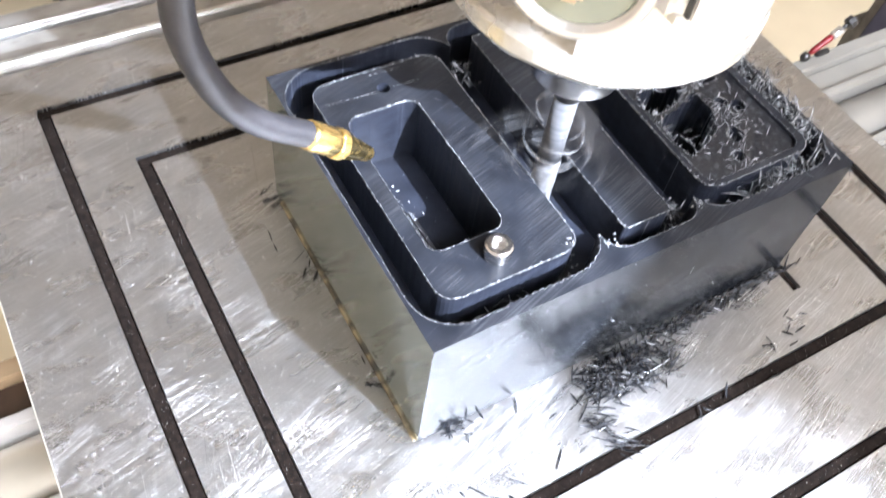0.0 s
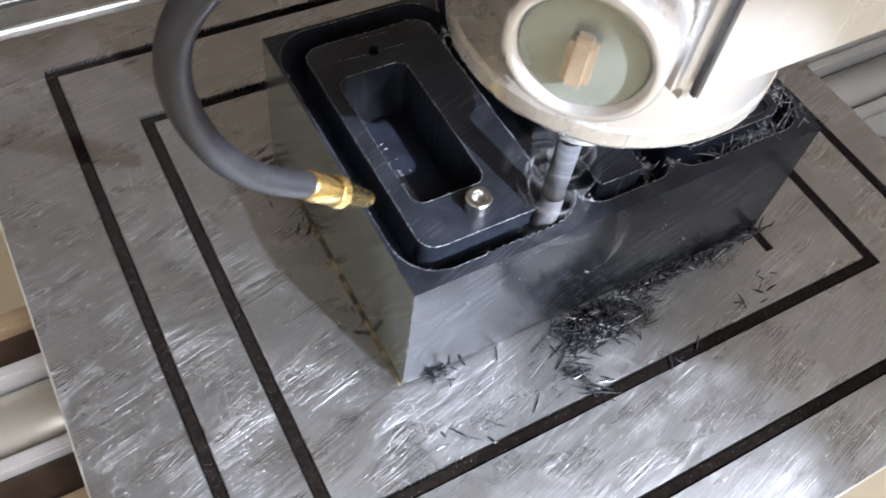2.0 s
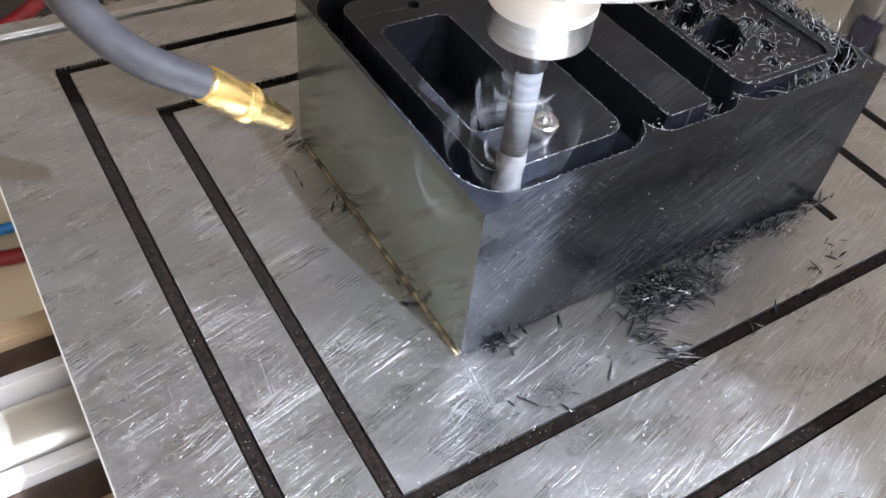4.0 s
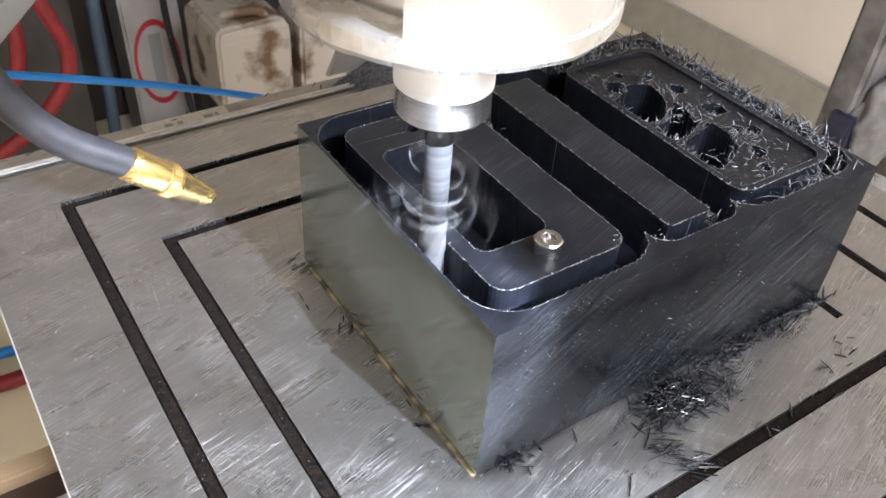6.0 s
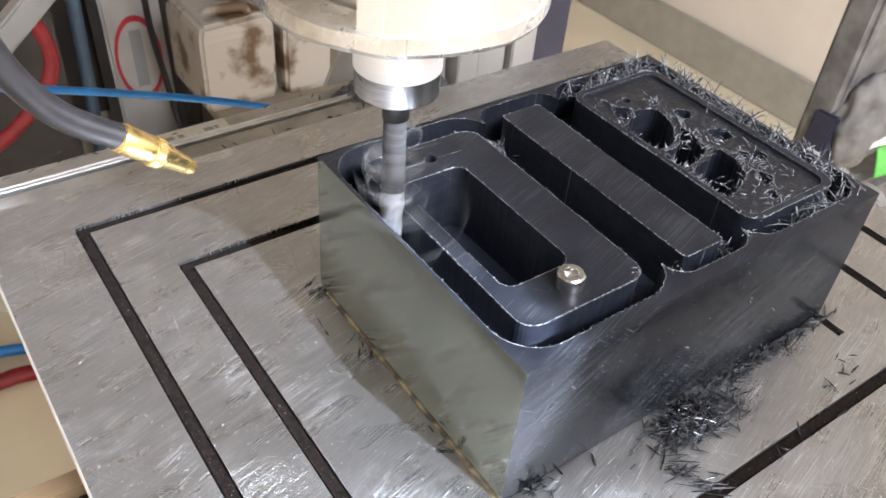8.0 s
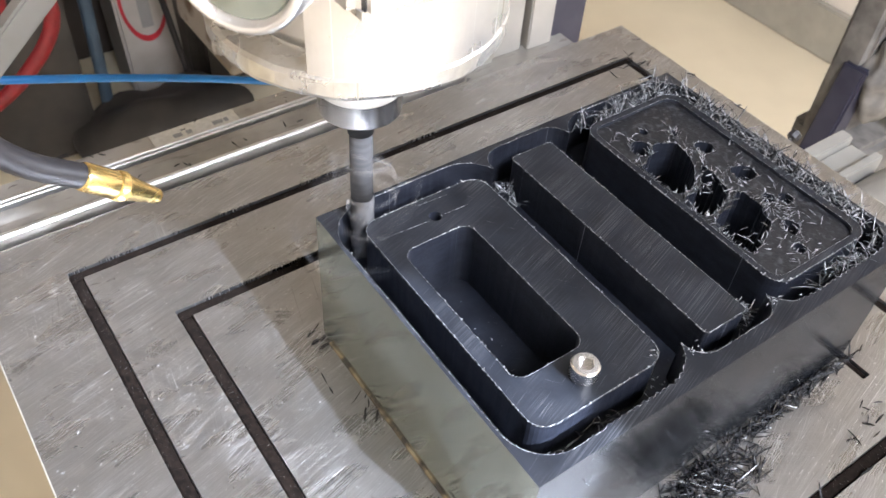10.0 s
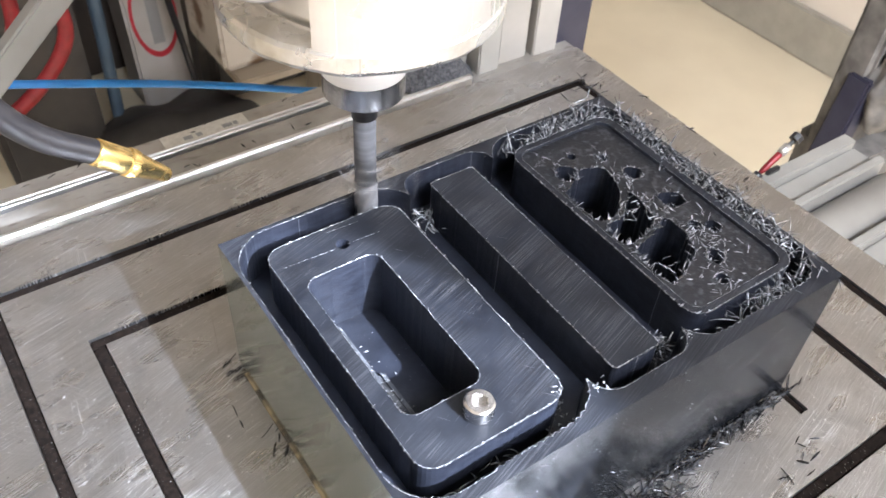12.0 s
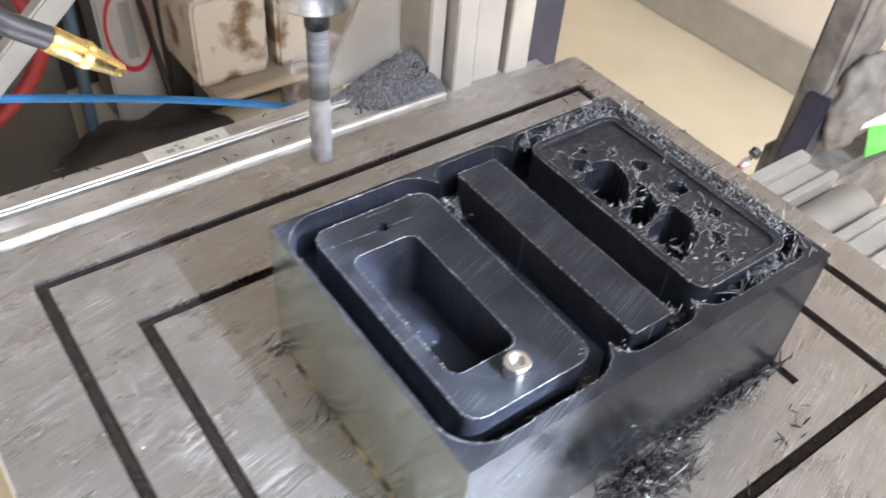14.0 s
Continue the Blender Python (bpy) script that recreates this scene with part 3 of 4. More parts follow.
def fringe(bm, loop, z, tall, gap=0.45, seed=0, lean=0.6):
    """Ragged burr along an edge: small torn flakes and hairs standing on it."""
    rnd = random.Random(seed)
    for a, b in zip(loop, loop[1:] + loop[:1]):
        if rnd.random() < gap * 0.25 or noise.noise((a[0] * 45, a[1] * 45, seed)) > 0.45:
            continue
        way = Vector((b[0] - a[0], b[1] - a[1], 0))
        if way.length < 1e-6:
            continue
        side = Vector((way.y, -way.x, 0)).normalized()
        h = tall * (0.3 + rnd.random() ** 2 * 1.3)
        tip = Vector((*a[:2], z)) + way * rnd.uniform(0.2, 1.2) + side * rnd.uniform(-lean, lean) * h + Vector((0, 0, h))
        v = [bm.verts.new((*a[:2], z - 0.0002)), bm.verts.new((*b[:2], z - 0.0002)), bm.verts.new(tip)]
        w = bm.verts.new((Vector((*a[:2], z - 0.0002)) + side * 0.00035))
        bm.faces.new(v)
        bm.faces.new((v[0], v[2], w))
        bm.faces.new((w, v[2], v[1]))


def bead(bm, loop, z, seed):
    """The thin pale line of raised plastic that the cutter leaves along an edge."""
    rows = []
    for k, p in enumerate(loop):
        a, b = loop[k - 1], loop[(k + 1) % len(loop)]
        side = Vector((b[1] - a[1], a[0] - b[0]))
        side = side.normalized() if side.length > 1e-9 else Vector((0, 0))
        n = 0.5 + 0.5 * noise.noise((p[0] * 700, p[1] * 700, seed)) + 0.5 * noise.noise((p[0] * 120, p[1] * 120, seed))
        w = 0.00003 + 0.00021 * max(0.0, n - 0.22)
        rows.append([bm.verts.new((p[0] + side.x * d, p[1] + side.y * d, z + h)) for d, h in ((-w, 0.00002), (0, w * 1.1), (w, -0.0001))])
    for a, b in zip(rows, rows[1:] + rows[:1]):
        bm.faces.new((a[0], a[1], b[1], b[0]))
        bm.faces.new((a[1], a[2], b[2], b[1]))


def sliver(bm, p, yaw, pitch, length, wide, curl, rnd):
    """One long curled chip."""
    m = Matrix.Translation(p) @ Matrix.Rotation(yaw, 4, "Z") @ Matrix.Rotation(-pitch, 4, "Y") @ Matrix.Rotation(rnd.uniform(-0.9, 0.9), 4, "X")
    n, rows = 4, []
    for k in range(n + 1):
        s = k / n - 0.5
        w = wide * (0.25 + 0.75 * math.sin(math.pi * (k + 0.4) / (n + 0.8)))
        z = curl * length * (0.25 - s * s)
        rows.append([bm.verts.new(m @ Vector((s * length, y, z + dz))) for y, dz in ((-w / 2, 0), (0, w * 0.35), (w / 2, 0))])
    for a, b in zip(rows, rows[1:]):
        bm.faces.new((a[0], b[0], b[1], a[1]))
        bm.faces.new((a[1], b[1], b[2], a[2]))
        bm.faces.new((a[2], b[2], b[0], a[0]))


SCORES = [(0.0165, 0.1090, 0.0350, 0.1080), (0.0400, 0.1082, 0.0530, 0.1078), (0.0360, 0.1172, 0.0490, 0.1166), (0.0142, 0.1090, 0.0160, 0.1088)]


def workpiece():
    ob = thing("workpiece", "half-milled black plastic block lying on the aluminium plate", "plastic block")
    bm = bmesh.new()
    outer = resampled(rect(0, 0, L, W), 0.004)
    sheet(bm, outer, [OUTLINE], TOP, 0)
    curtain(bm, OUTLINE, CUT, TOP, 1, True)
    sheet(bm, OUTLINE, list(ISLANDS.values()), CUT, 1)
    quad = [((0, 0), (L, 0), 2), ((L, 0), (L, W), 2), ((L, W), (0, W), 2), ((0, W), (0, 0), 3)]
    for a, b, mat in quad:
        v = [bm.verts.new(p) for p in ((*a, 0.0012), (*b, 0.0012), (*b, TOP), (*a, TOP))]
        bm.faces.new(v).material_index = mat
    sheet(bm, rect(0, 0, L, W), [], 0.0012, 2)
    part("block_body", bm, [M["black"], M["black_cut"], M["film"], M["left_mirror"]], ob)
    # frame with a rectangular pocket
    bm = bmesh.new()
    loop = ISLANDS["milled_frame"]
    hole = [Vector((0.0385 + 0.0026 * math.cos(a), 0.1090 + 0.0026 * math.sin(a))) for a in (2 * math.pi * k / 20 for k in range(20))]
    sheet(bm, loop, [POCKET, hole], TOP)
    curtain(bm, loop, CUT, TOP, 1)
    curtain(bm, POCKET, 0.040, TOP, 1, True)
    sheet(bm, POCKET, [], 0.040, 1)
    curtain(bm, hole, 0.058, TOP, 1, True)
    sheet(bm, hole, [], 0.058, 1)
    part("milled_frame", bm, [M["black"], M["black_cut"]], ob, "scratched black frame with a rectangular pocket")
    part("pocket_ledge", box((0.0178, 0.039, 0.0402), (0.0285, 0.0955, 0.0445), 0.0008), M["dusted"], ob, "dusty ledge on the pocket floor")
    part("pocket_ridge", box((0.0290, 0.040, 0.0402), (0.0318, 0.0700, 0.0432), 0.0010), M["dusted"], ob, "dusty ridge beside the ledge")
    bm = bmesh.new()
    sheet(bm, ISLANDS["milled_bar"], [], TOP)
    curtain(bm, ISLANDS["milled_bar"], CUT, TOP, 1)
    part("milled_bar", bm, [M["black"], M["black_cut"]], ob, "scratched black bar between two channels")
    # tray with a lowered lip and ragged bores
    bm = bmesh.new()
    loop = ISLANDS["milled_tray"]
    lip = rounded(0.1258, 0.0165, 0.1738, 0.1178, 0.0055, rough=0.0001, seed=5)
    sheet(bm, loop, [lip], TOP)
    curtain(bm, loop, CUT, TOP, 1)
    curtain(bm, lip, TOP - 0.0016, TOP, 1, True)
    sheet(bm, lip, [loop for loop, z in POCKETS], TOP - 0.0016, 2)
    for loop, z in POCKETS:
        curtain(bm, loop, z, TOP - 0.0016, 1, True)
        sheet(bm, loop, [], z, 1)
    bmesh.ops.remove_doubles(bm, verts=bm.verts[:], dist=1e-6)
    part("milled_tray", bm, [M["black"], M["black_cut"], M["torn"]], ob, "black tray with a stepped lip and ragged bores")
    bm = bmesh.new()
    fringe(bm, OUTLINE, TOP, 0.0007, seed=11)
    fringe(bm, ISLANDS["milled_frame"], TOP, 0.0007, seed=12)
    fringe(bm, ISLANDS["milled_bar"], TOP, 0.0007, seed=13)
    fringe(bm, ISLANDS["milled_tray"], TOP, 0.0008, seed=14)
    fringe(bm, POCKET, TOP, 0.0006, seed=15)
    for k, (loop, z) in enumerate(POCKETS):
        fringe(bm, loop, TOP - 0.0016, 0.0018 if k < 4 else 0.0012, gap=0.5, seed=16 + k, lean=1.3)
    for k, (loop, z) in enumerate([(OUTLINE, TOP), (POCKET, TOP), (lip, TOP)] + [(v, TOP) for v in ISLANDS.values()]):
        bead(bm, loop, z, 40 + k)
    rnd = random.Random(77)
    for cx, cy, count in ((0.0745, 0.0108, 9), (0.1152, 0.0100, 8), (0.062, 0.0165, 5)):
        for _ in range(count):
            sliver(bm, (cx + rnd.gauss(0, 0.0018), cy + rnd.gauss(0, 0.0008), TOP + rnd.uniform(0.0, 0.0012)), rnd.gauss(0.2, 0.8), rnd.uniform(-0.2, 0.3), rnd.uniform(0.0008, 0.0022), rnd.uniform(0.0004, 0.0008), 0.4, rnd)
    for x0, y0, x1, y1 in SCORES:
        n = 40
        for k in range(n):
            if noise.noise((x0 * 900 + k * 0.37, y0 * 300, 2.0)) > -0.25:
                p, q = [Vector((x0 + (x1 - x0) * i / n, y0 + (y1 - y0) * i / n, TOP + 0.00003)) for i in (k, k + 1)]
                side = Vector((y0 - y1, x1 - x0, 0)).normalized() * 0.00013
                bm.faces.new([bm.verts.new(c) for c in (p - side, q - side, q + side, p + side)])
    tagged(part("burr_fringe", bm, M["burr"], ob, "pale ragged burr along the milled edges"), kind="stuff")
    # wood packing strip under the edge
    part("packing_strip", box((-0.0011, 0.001, 0.0001), (0.0008, 0.126, 0.0013), 0.0003), M["strip"], ob, "thin tan packing strip under the edge")
    return ob


block = workpiece()


def cap_screw():
    ob = thing("cap_screw", "knurled steel socket head cap screw standing in the black frame", "screw")
    bm = lathe([(0.0046, 0.0), (0.0048, 0.0003), (0.0048, 0.0058), (0.0043, 0.0063), (0.0027, 0.0063)], 40, caps=False)
    ring = [e for e in bm.edges if e.is_boundary and e.verts[0].co.z > 0.006]
    floor = bmesh.ops.extrude_edge_only(bm, edges=ring)["geom"]
    for v in [g for g in floor if isinstance(g, bmesh.types.BMVert)]:
        a = math.atan2(v.co.y, v.co.x)
        k = 0.0024 / max(math.cos((a % (math.pi / 3)) - math.pi / 6), 0.8)
        v.co.x, v.co.y, v.co.z = k * math.cos(a), k * math.sin(a), 0.0061
    ring = [e for e in bm.edges if e.is_boundary and e.verts[0].co.z > 0.006]
    floor = bmesh.ops.extrude_edge_only(bm, edges=ring)["geom"]
    low = [g for g in floor if isinstance(g, bmesh.types.BMVert)]
    for v in low:
        v.co.z = 0.0031
    bm.faces.new(sorted(low, key=lambda v: math.atan2(v.co.y, v.co.x)))
    part("screw_head", bm, M["steel"], ob)
    part("screw_shank", lathe([(0.0030, -0.012), (0.0030, 0.0)], 20), M["steel"], ob)
    bm = bmesh.new()
    for k in range(40):
        a = 2 * math.pi * k / 40
        bmesh.ops.create_cube(bm, size=1, matrix=Matrix.Rotation(a, 4, "Z") @ Matrix.Translation((0.0048, 0, 0.0031)) @ Matrix.Diagonal((0.00025, 0.0004, 0.0048, 1)))
    part("knurling", bm, M["steel"], ob)
    return ob


screw = cap_screw()
SCREW_AT = (0.0372, 0.0232, TOP)


# ---- chips ----
def chip_heap(name, label, spots, seed, mat="chip", z0=0.0, long=0.0070, wide=0.0009):
    """spots: x, y, spread along x, spread along y, how many, height of the heap, tilt."""
    rnd = random.Random(seed)
    bm = bmesh.new()
    for x, y, sx, sy, count, tall, tilt, *yaw in spots:
        for _ in range(count):
            dx, dy = rnd.gauss(0, 1), rnd.gauss(0, 1)
            h = tall * max(0.0, 1 - 0.35 * (dx * dx + dy * dy)) * rnd.random()
            size = long * rnd.uniform(0.45, 1.25)
            pitch = rnd.uniform(-tilt, tilt) if h > 0.001 or z0 > 0.01 else rnd.uniform(-0.06, 0.06)
            lift = abs(math.sin(pitch)) * size / 2
            sliver(bm, (x + sx * dx, y + sy * dy, z0 + 0.0003 + h + lift), rnd.gauss(*yaw) if yaw else rnd.uniform(0, 6.283), pitch, size, wide * rnd.uniform(0.6, 1.2), rnd.uniform(-0.15, 0.35) * (1.0 if z0 < 0.01 else 2.2), rnd)
    return lone(name, bm, M[mat], label, "plastic chips", "stuff")


heap = chip_heap("chip_heap", "heap of black plastic needle chips on the plate beside the block", [
    (0.086, -0.010, 0.0080, 0.0040, 300, 0.006, 0.25), (0.090, -0.016, 0.0045, 0.0022, 50, 0.006, 0.2, -0.35, 0.3), (0.068, -0.024, 0.003, 0.004, 26, 0.002, 0.2, -0.5, 0.4), (0.071, -0.037, 0.004, 0.003, 16, 0.001, 0.1, -0.6, 0.25),
    (0.125, -0.0035, 0.012, 0.0014, 130, 0.002, 0.15, 0.1, 0.5), (0.158, -0.0022, 0.016, 0.0009, 190, 0.0025, 0.15, 0.1, 0.4), (0.106, -0.013, 0.006, 0.004, 50, 0.004, 0.4), (0.088, -0.012, 0.007, 0.0035, 90, 0.008, 0.2, -0.3, 0.5)], 21, long=0.0105, wide=0.00085)
strewn = chip_heap("strewn_chips", "loose black plastic chips strewn over the plate", [
    (0.038, -0.029, 0.012, 0.010, 6, 0, 0), (0.007, -0.028, 0.004, 0.004, 4, 0, 0), (0.012, -0.0015, 0.006, 0.0008, 12, 0.0006, 0.1), (0.020, -0.004, 0.003, 0.002, 3, 0, 0),
    (0.170, -0.027, 0.009, 0.004, 9, 0, 0), (-0.0045, 0.028, 0.0015, 0.006, 6, 0, 0, 1.9, 0.5), (-0.0045, 0.088, 0.002, 0.006, 5, 0, 0, 0.3, 0.4), (-0.004, 0.128, 0.002, 0.004, 6, 0.0004, 0.1, 0.4, 0.5),
    (-0.012, 0.108, 0.003, 0.003, 2, 0, 0), (0.2885, 0.188, 0.0006, 0.002, 2, 0, 0), (0.2885, 0.150, 0.0006, 0.002, 2, 0, 0), (0.265, 0.212, 0.007, 0.008, 14, 0, 0), (0.275, 0.150, 0.008, 0.03, 8, 0, 0), (0.125, -0.039, 0.02, 0.002, 4, 0, 0)], 22)
tangle = chip_heap("chip_tangle", "tangle of frayed plastic chips piled on the block's rim", [
    (0.181, 0.030, 0.0035, 0.012, 170, 0.004, 1.0), (0.1815, 0.065, 0.003, 0.016, 230, 0.005, 1.1), (0.182, 0.100, 0.003, 0.013, 210, 0.005, 1.1), (0.165, 0.125, 0.012, 0.003, 150, 0.005, 1.1),
    (0.140, 0.124, 0.010, 0.003, 70, 0.003, 0.9), (0.160, 0.009, 0.014, 0.0025, 90, 0.002, 0.6)], 23, "chip_pale", 0.0655, 0.0092, 0.00055)
frayed = chip_heap("frayed_swarf", "frayed grey swarf clinging round the tray's torn pockets", [
    (0.1545, 0.0850, 0.002, 0.004, 22, 0.002, 0.9), (0.1500, 0.0690, 0.004, 0.002, 25, 0.002, 0.9), (0.1400, 0.0665, 0.004, 0.0015, 14, 0.002, 0.9), (0.1545, 0.0600, 0.003, 0.003, 25, 0.002, 0.9), (0.1565, 0.0470, 0.0025, 0.004, 33, 0.002, 0.9),
    (0.1580, 0.0390, 0.004, 0.004, 38, 0.002, 0.8), (0.1500, 0.0290, 0.006, 0.003, 27, 0.001, 0.7), (0.1500, 0.0190, 0.008, 0.002, 16, 0.001, 0.6), (0.1290, 0.0620, 0.0008, 0.026, 33, 0.001, 0.9), (0.1345, 0.1090, 0.004, 0.003, 14, 0.001, 0.5),
    (0.1560, 0.1000, 0.003, 0.003, 11, 0.001, 0.8), (0.1400, 0.0370, 0.006, 0.003, 14, 0.001, 0.9), (0.1660, 0.0560, 0.003, 0.012, 19, 0.001, 0.6)], 24, "swarf", 0.0680, 0.0032, 0.00034)
plug = chip_heap("channel_chips", "chips packed in the milled channel", [
    (0.111, 0.018, 0.003, 0.004, 70, 0.006, 0.9), (0.078, 0.115, 0.0025, 0.004, 40, 0.006, 0.9), (0.040, 0.009, 0.018, 0.002, 30, 0.001, 0.3)], 25, "chip_pale", 0.0560, 0.0060, 0.0007)
crumbs = chip_heap("milling_crumbs", "fine pale crumbs on the floor of the milled channels", [
    (0.069, 0.070, 0.0018, 0.026, 420, 0.0006, 0.4), (0.069, 0.035, 0.0022, 0.010, 160, 0.0006, 0.4), (0.110, 0.070, 0.0014, 0.026, 220, 0.0006, 0.4), (0.023, 0.060, 0.0030, 0.018, 160, 0.0005, 0.4)],
    26, "burr", CUT + 0.0002, 0.0016, 0.0005)
ON_TABLE = [crumbs, plate, block, heap, strewn, tangle, frayed, plug]


# ---- spindle head ----
AXIS = Vector((0.0070, 0.0564, 0.0))
RIM = 0.1545


def sector(r0, r1, a0, a1, z0, z1, n=72):
    """A solid slice of a ring, from angle a0 to a1."""
    bm = bmesh.new()
    arc = [radians(a0 + (a1 - a0) * k / n) for k in range(n + 1)]
    for r, out in ((r1, 1), (r0, -1)):
        lo = [bm.verts.new((AXIS.x + r * math.cos(a), AXIS.y + r * math.sin(a), z0)) for a in arc]
        hi = [bm.verts.new((v.co.x, v.co.y, z1)) for v in lo]
        for k in range(n):
            bm.faces.new((lo[k], lo[k + 1], hi[k + 1], hi[k])[::out])
    for z, out in ((z1, 1), (z0, -1)):
        big = [bm.verts.new((AXIS.x + r1 * math.cos(a), AXIS.y + r1 * math.sin(a), z)) for a in arc]
        small = [bm.verts.new((AXIS.x + r0 * math.cos(a), AXIS.y + r0 * math.sin(a), z)) for a in arc]
        for k in range(n):
            bm.faces.new((big[k], big[k + 1], small[k + 1], small[k])[::out])
    for a, out in ((arc[0], 1), (arc[-1], -1)):
        q = [bm.verts.new((AXIS.x + r * math.cos(a), AXIS.y + r * math.sin(a), z)) for r, z in ((r0, z0), (r1, z0), (r1, z1), (r0, z1))]
        bm.faces.new(q[::out])
    bmesh.ops.remove_doubles(bm, verts=bm.verts[:], dist=1e-6)
    return bm


def spindle_head():
    ob = thing("spindle_head", "worn cast aluminium milling head with a steel collet nut", "milling head")
    at = Matrix.Translation((AXIS.x, AXIS.y, 0))
    bm = lathe([(0.014, RIM + 0.0005), (0.0430, RIM), (0.0446, RIM + 0.0008), (0.0455, RIM + 0.0024), (0.0455, RIM + 0.0070), (0.0445, RIM + 0.0082), (0.0300, RIM + 0.0085)], 96, at)
    for v in bm.verts:
        if (v.co.xy - AXIS.xy).length > 0.03:
            v.co.xy = AXIS.xy + (v.co.xy - AXIS.xy) * (1 + 0.005 * noise.noise(v.co * 80) + 0.003 * noise.noise(v.co * 320))
            v.co.z += 0.0005 * noise.noise(v.co * 120)
    part("flange", bm, M["cast_raw"], ob, "chipped and tarnished flange")
    part("front_band", sector(0.030, 0.0449, 222, 372, RIM + 0.0060, 0.1882), M["cast"], ob, "machined front band, speckled with chips")
    part("housing", lathe([(0.0345, RIM + 0.0080), (0.0340, RIM + 0.011), (0.0340, 0.1880), (0.0445, 0.1900), (0.0455, 0.32)], 72, at), M["cast"], ob, "", True)
    # the arm, split for clamping, and the boss with its round plug
    part("arm", box((AXIS.x - 0.0335, AXIS.y - 0.0559, 0.1880), (AXIS.x + 0.20, AXIS.y + 0.05, 0.33), 0.004, 3), M["cast"], ob)
    part("split_seam", box((-0.0243, AXIS.y - 0.0561, 0.1930), (-0.0235, AXIS.y - 0.0545, 0.329), 0.0002), M["steel_dark"], ob, "dark clamping slit")
    turn = Matrix.Translation((-0.0510, 0.0070, 0.2070)) @ Matrix.Rotation(radians(219), 4, "Z") @ Matrix.Rotation(radians(90), 4, "Y")
    bm = lathe([(0.0165, -0.050), (0.0160, -0.010), (0.0152, -0.0012), (0.0140, 0.0), (0.0128, -0.0004), (0.0124, -0.0030)], 56, turn)
    boss = part("boss", bm, M["cast"], ob, "", True)
    part("plug_face", lathe([(0.0123, -0.0045), (0.0123, -0.0024), (0.0118, -0.0020)], 40, turn), M["glass_plug"], boss, "grey round plug face")
    bm = box((-0.0055, -0.0026, -0.0021), (0.0055, 0.0026, 0.0022), 0.0012)
    bm.transform(turn)
    part("plug_lug", bm, M["brass_dull"], boss, "raised tan lug")
    bm = lathe([(0.0143, 0.1297), (0.0146, 0.1300), (0.0146, 0.1575)], 72, at)
    nut = part("collet_nut", bm, M["nut_glare"], ob, "satin steel collet nut, glare put into its cream tone", True)
    bm = lathe([(0.0060, 0.1206), (0.0134, 0.1206), (0.0140, 0.1210), (0.0142, 0.1216), (0.0142, 0.1296), (0.0143, 0.1297)], 72, at)
    part("nut_ring", bm, M["nut"], nut, "bright turned steel lower ring", True)
    return ob


head = spindle_head()


def end_mill():
    """The cutter: a round shank and a fluted end, hung in the nut."""
    bm = lathe([(0.0047, 0.0600), (0.0047, 0.0725)], 32)
    shank = part("shank", bm, M["steel_dark"], head, "dark end mill shank", True)
    part("cutter_neck", lathe([(0.0041, 0.0300), (0.0041, 0.0600)], 32), M["neck"], shank, "grey cutter neck", True)
    bm = bmesh.new()
    rings = []
    for k in range(25):
        z, ring = 0.030 * k / 24, []
        for j in range(24):
            a = 2 * math.pi * j / 24
            r = 0.0046 - 0.0015 * (0.5 + 0.5 * math.sin(4 * (a - z * 150))) ** 2
            ring.append(bm.verts.new((r * math.cos(a), r * math.sin(a), z)))
        rings.append(ring)
    for a, b in zip(rings, rings[1:]):
        for j in range(24):
            bm.faces.new((a[j], a[(j + 1) % 24], b[(j + 1) % 24], b[j]))
    bm.faces.new(rings[0][::-1])
    part("cutting_end", bm, M["flute"], shank, "fluted steel cutting end", True)
    return shank


mill = end_mill()
mill.location = (AXIS.x, AXIS.y, 0.0502)


def air_hose():
    ob = thing("air_hose", "black rubber air hose with a brass nozzle pointing at the work", "air hose")
    line = [(-0.0820, 0.0585, 0.1280), (-0.0965, 0.0580, 0.1400), (-0.1060, 0.0577, 0.1555), (-0.1110, 0.0573, 0.1760), (-0.1080, 0.0573, 0.1925), (-0.0960, 0.0580, 0.2030), (-0.07, 0.06, 0.212), (-0.03, 0.062, 0.222)]
    part("hose", tube(line, 0.0038, 18, 12), M["rubber"], ob, "", True)
    tip, foot = Vector((-0.0634, 0.0593, 0.1111)), Vector((-0.0824, 0.0585, 0.1283))
    m = Matrix.Translation(foot) @ (tip - foot).to_track_quat("Z", "Y").to_matrix().to_4x4()
    length = (tip - foot).length
    part("nozzle", lathe([(0.0040, -0.001), (0.0043, 0.0), (0.0043, 0.0095), (0.0041, 0.0100), (0.0041, 0.0138), (0.0039, 0.0142), (0.0024, length - 0.0008), (0.0021, length), (0.0012, length), (0.0011, length - 0.004)], 40, m), M["brass"], ob, "polished brass nozzle", True)
    bm = lathe([(0.0043, 0.0100), (0.0046, 0.0103), (0.0046, 0.0128), (0.0043, 0.0131)], 72)
    for k, v in enumerate(bm.verts):
        if k % 2:
            v.co.xy *= 0.97
    bm.transform(m)
    part("collar", bm, M["brass"], ob, "knurled brass collar")
    return ob


hose = air_hose()


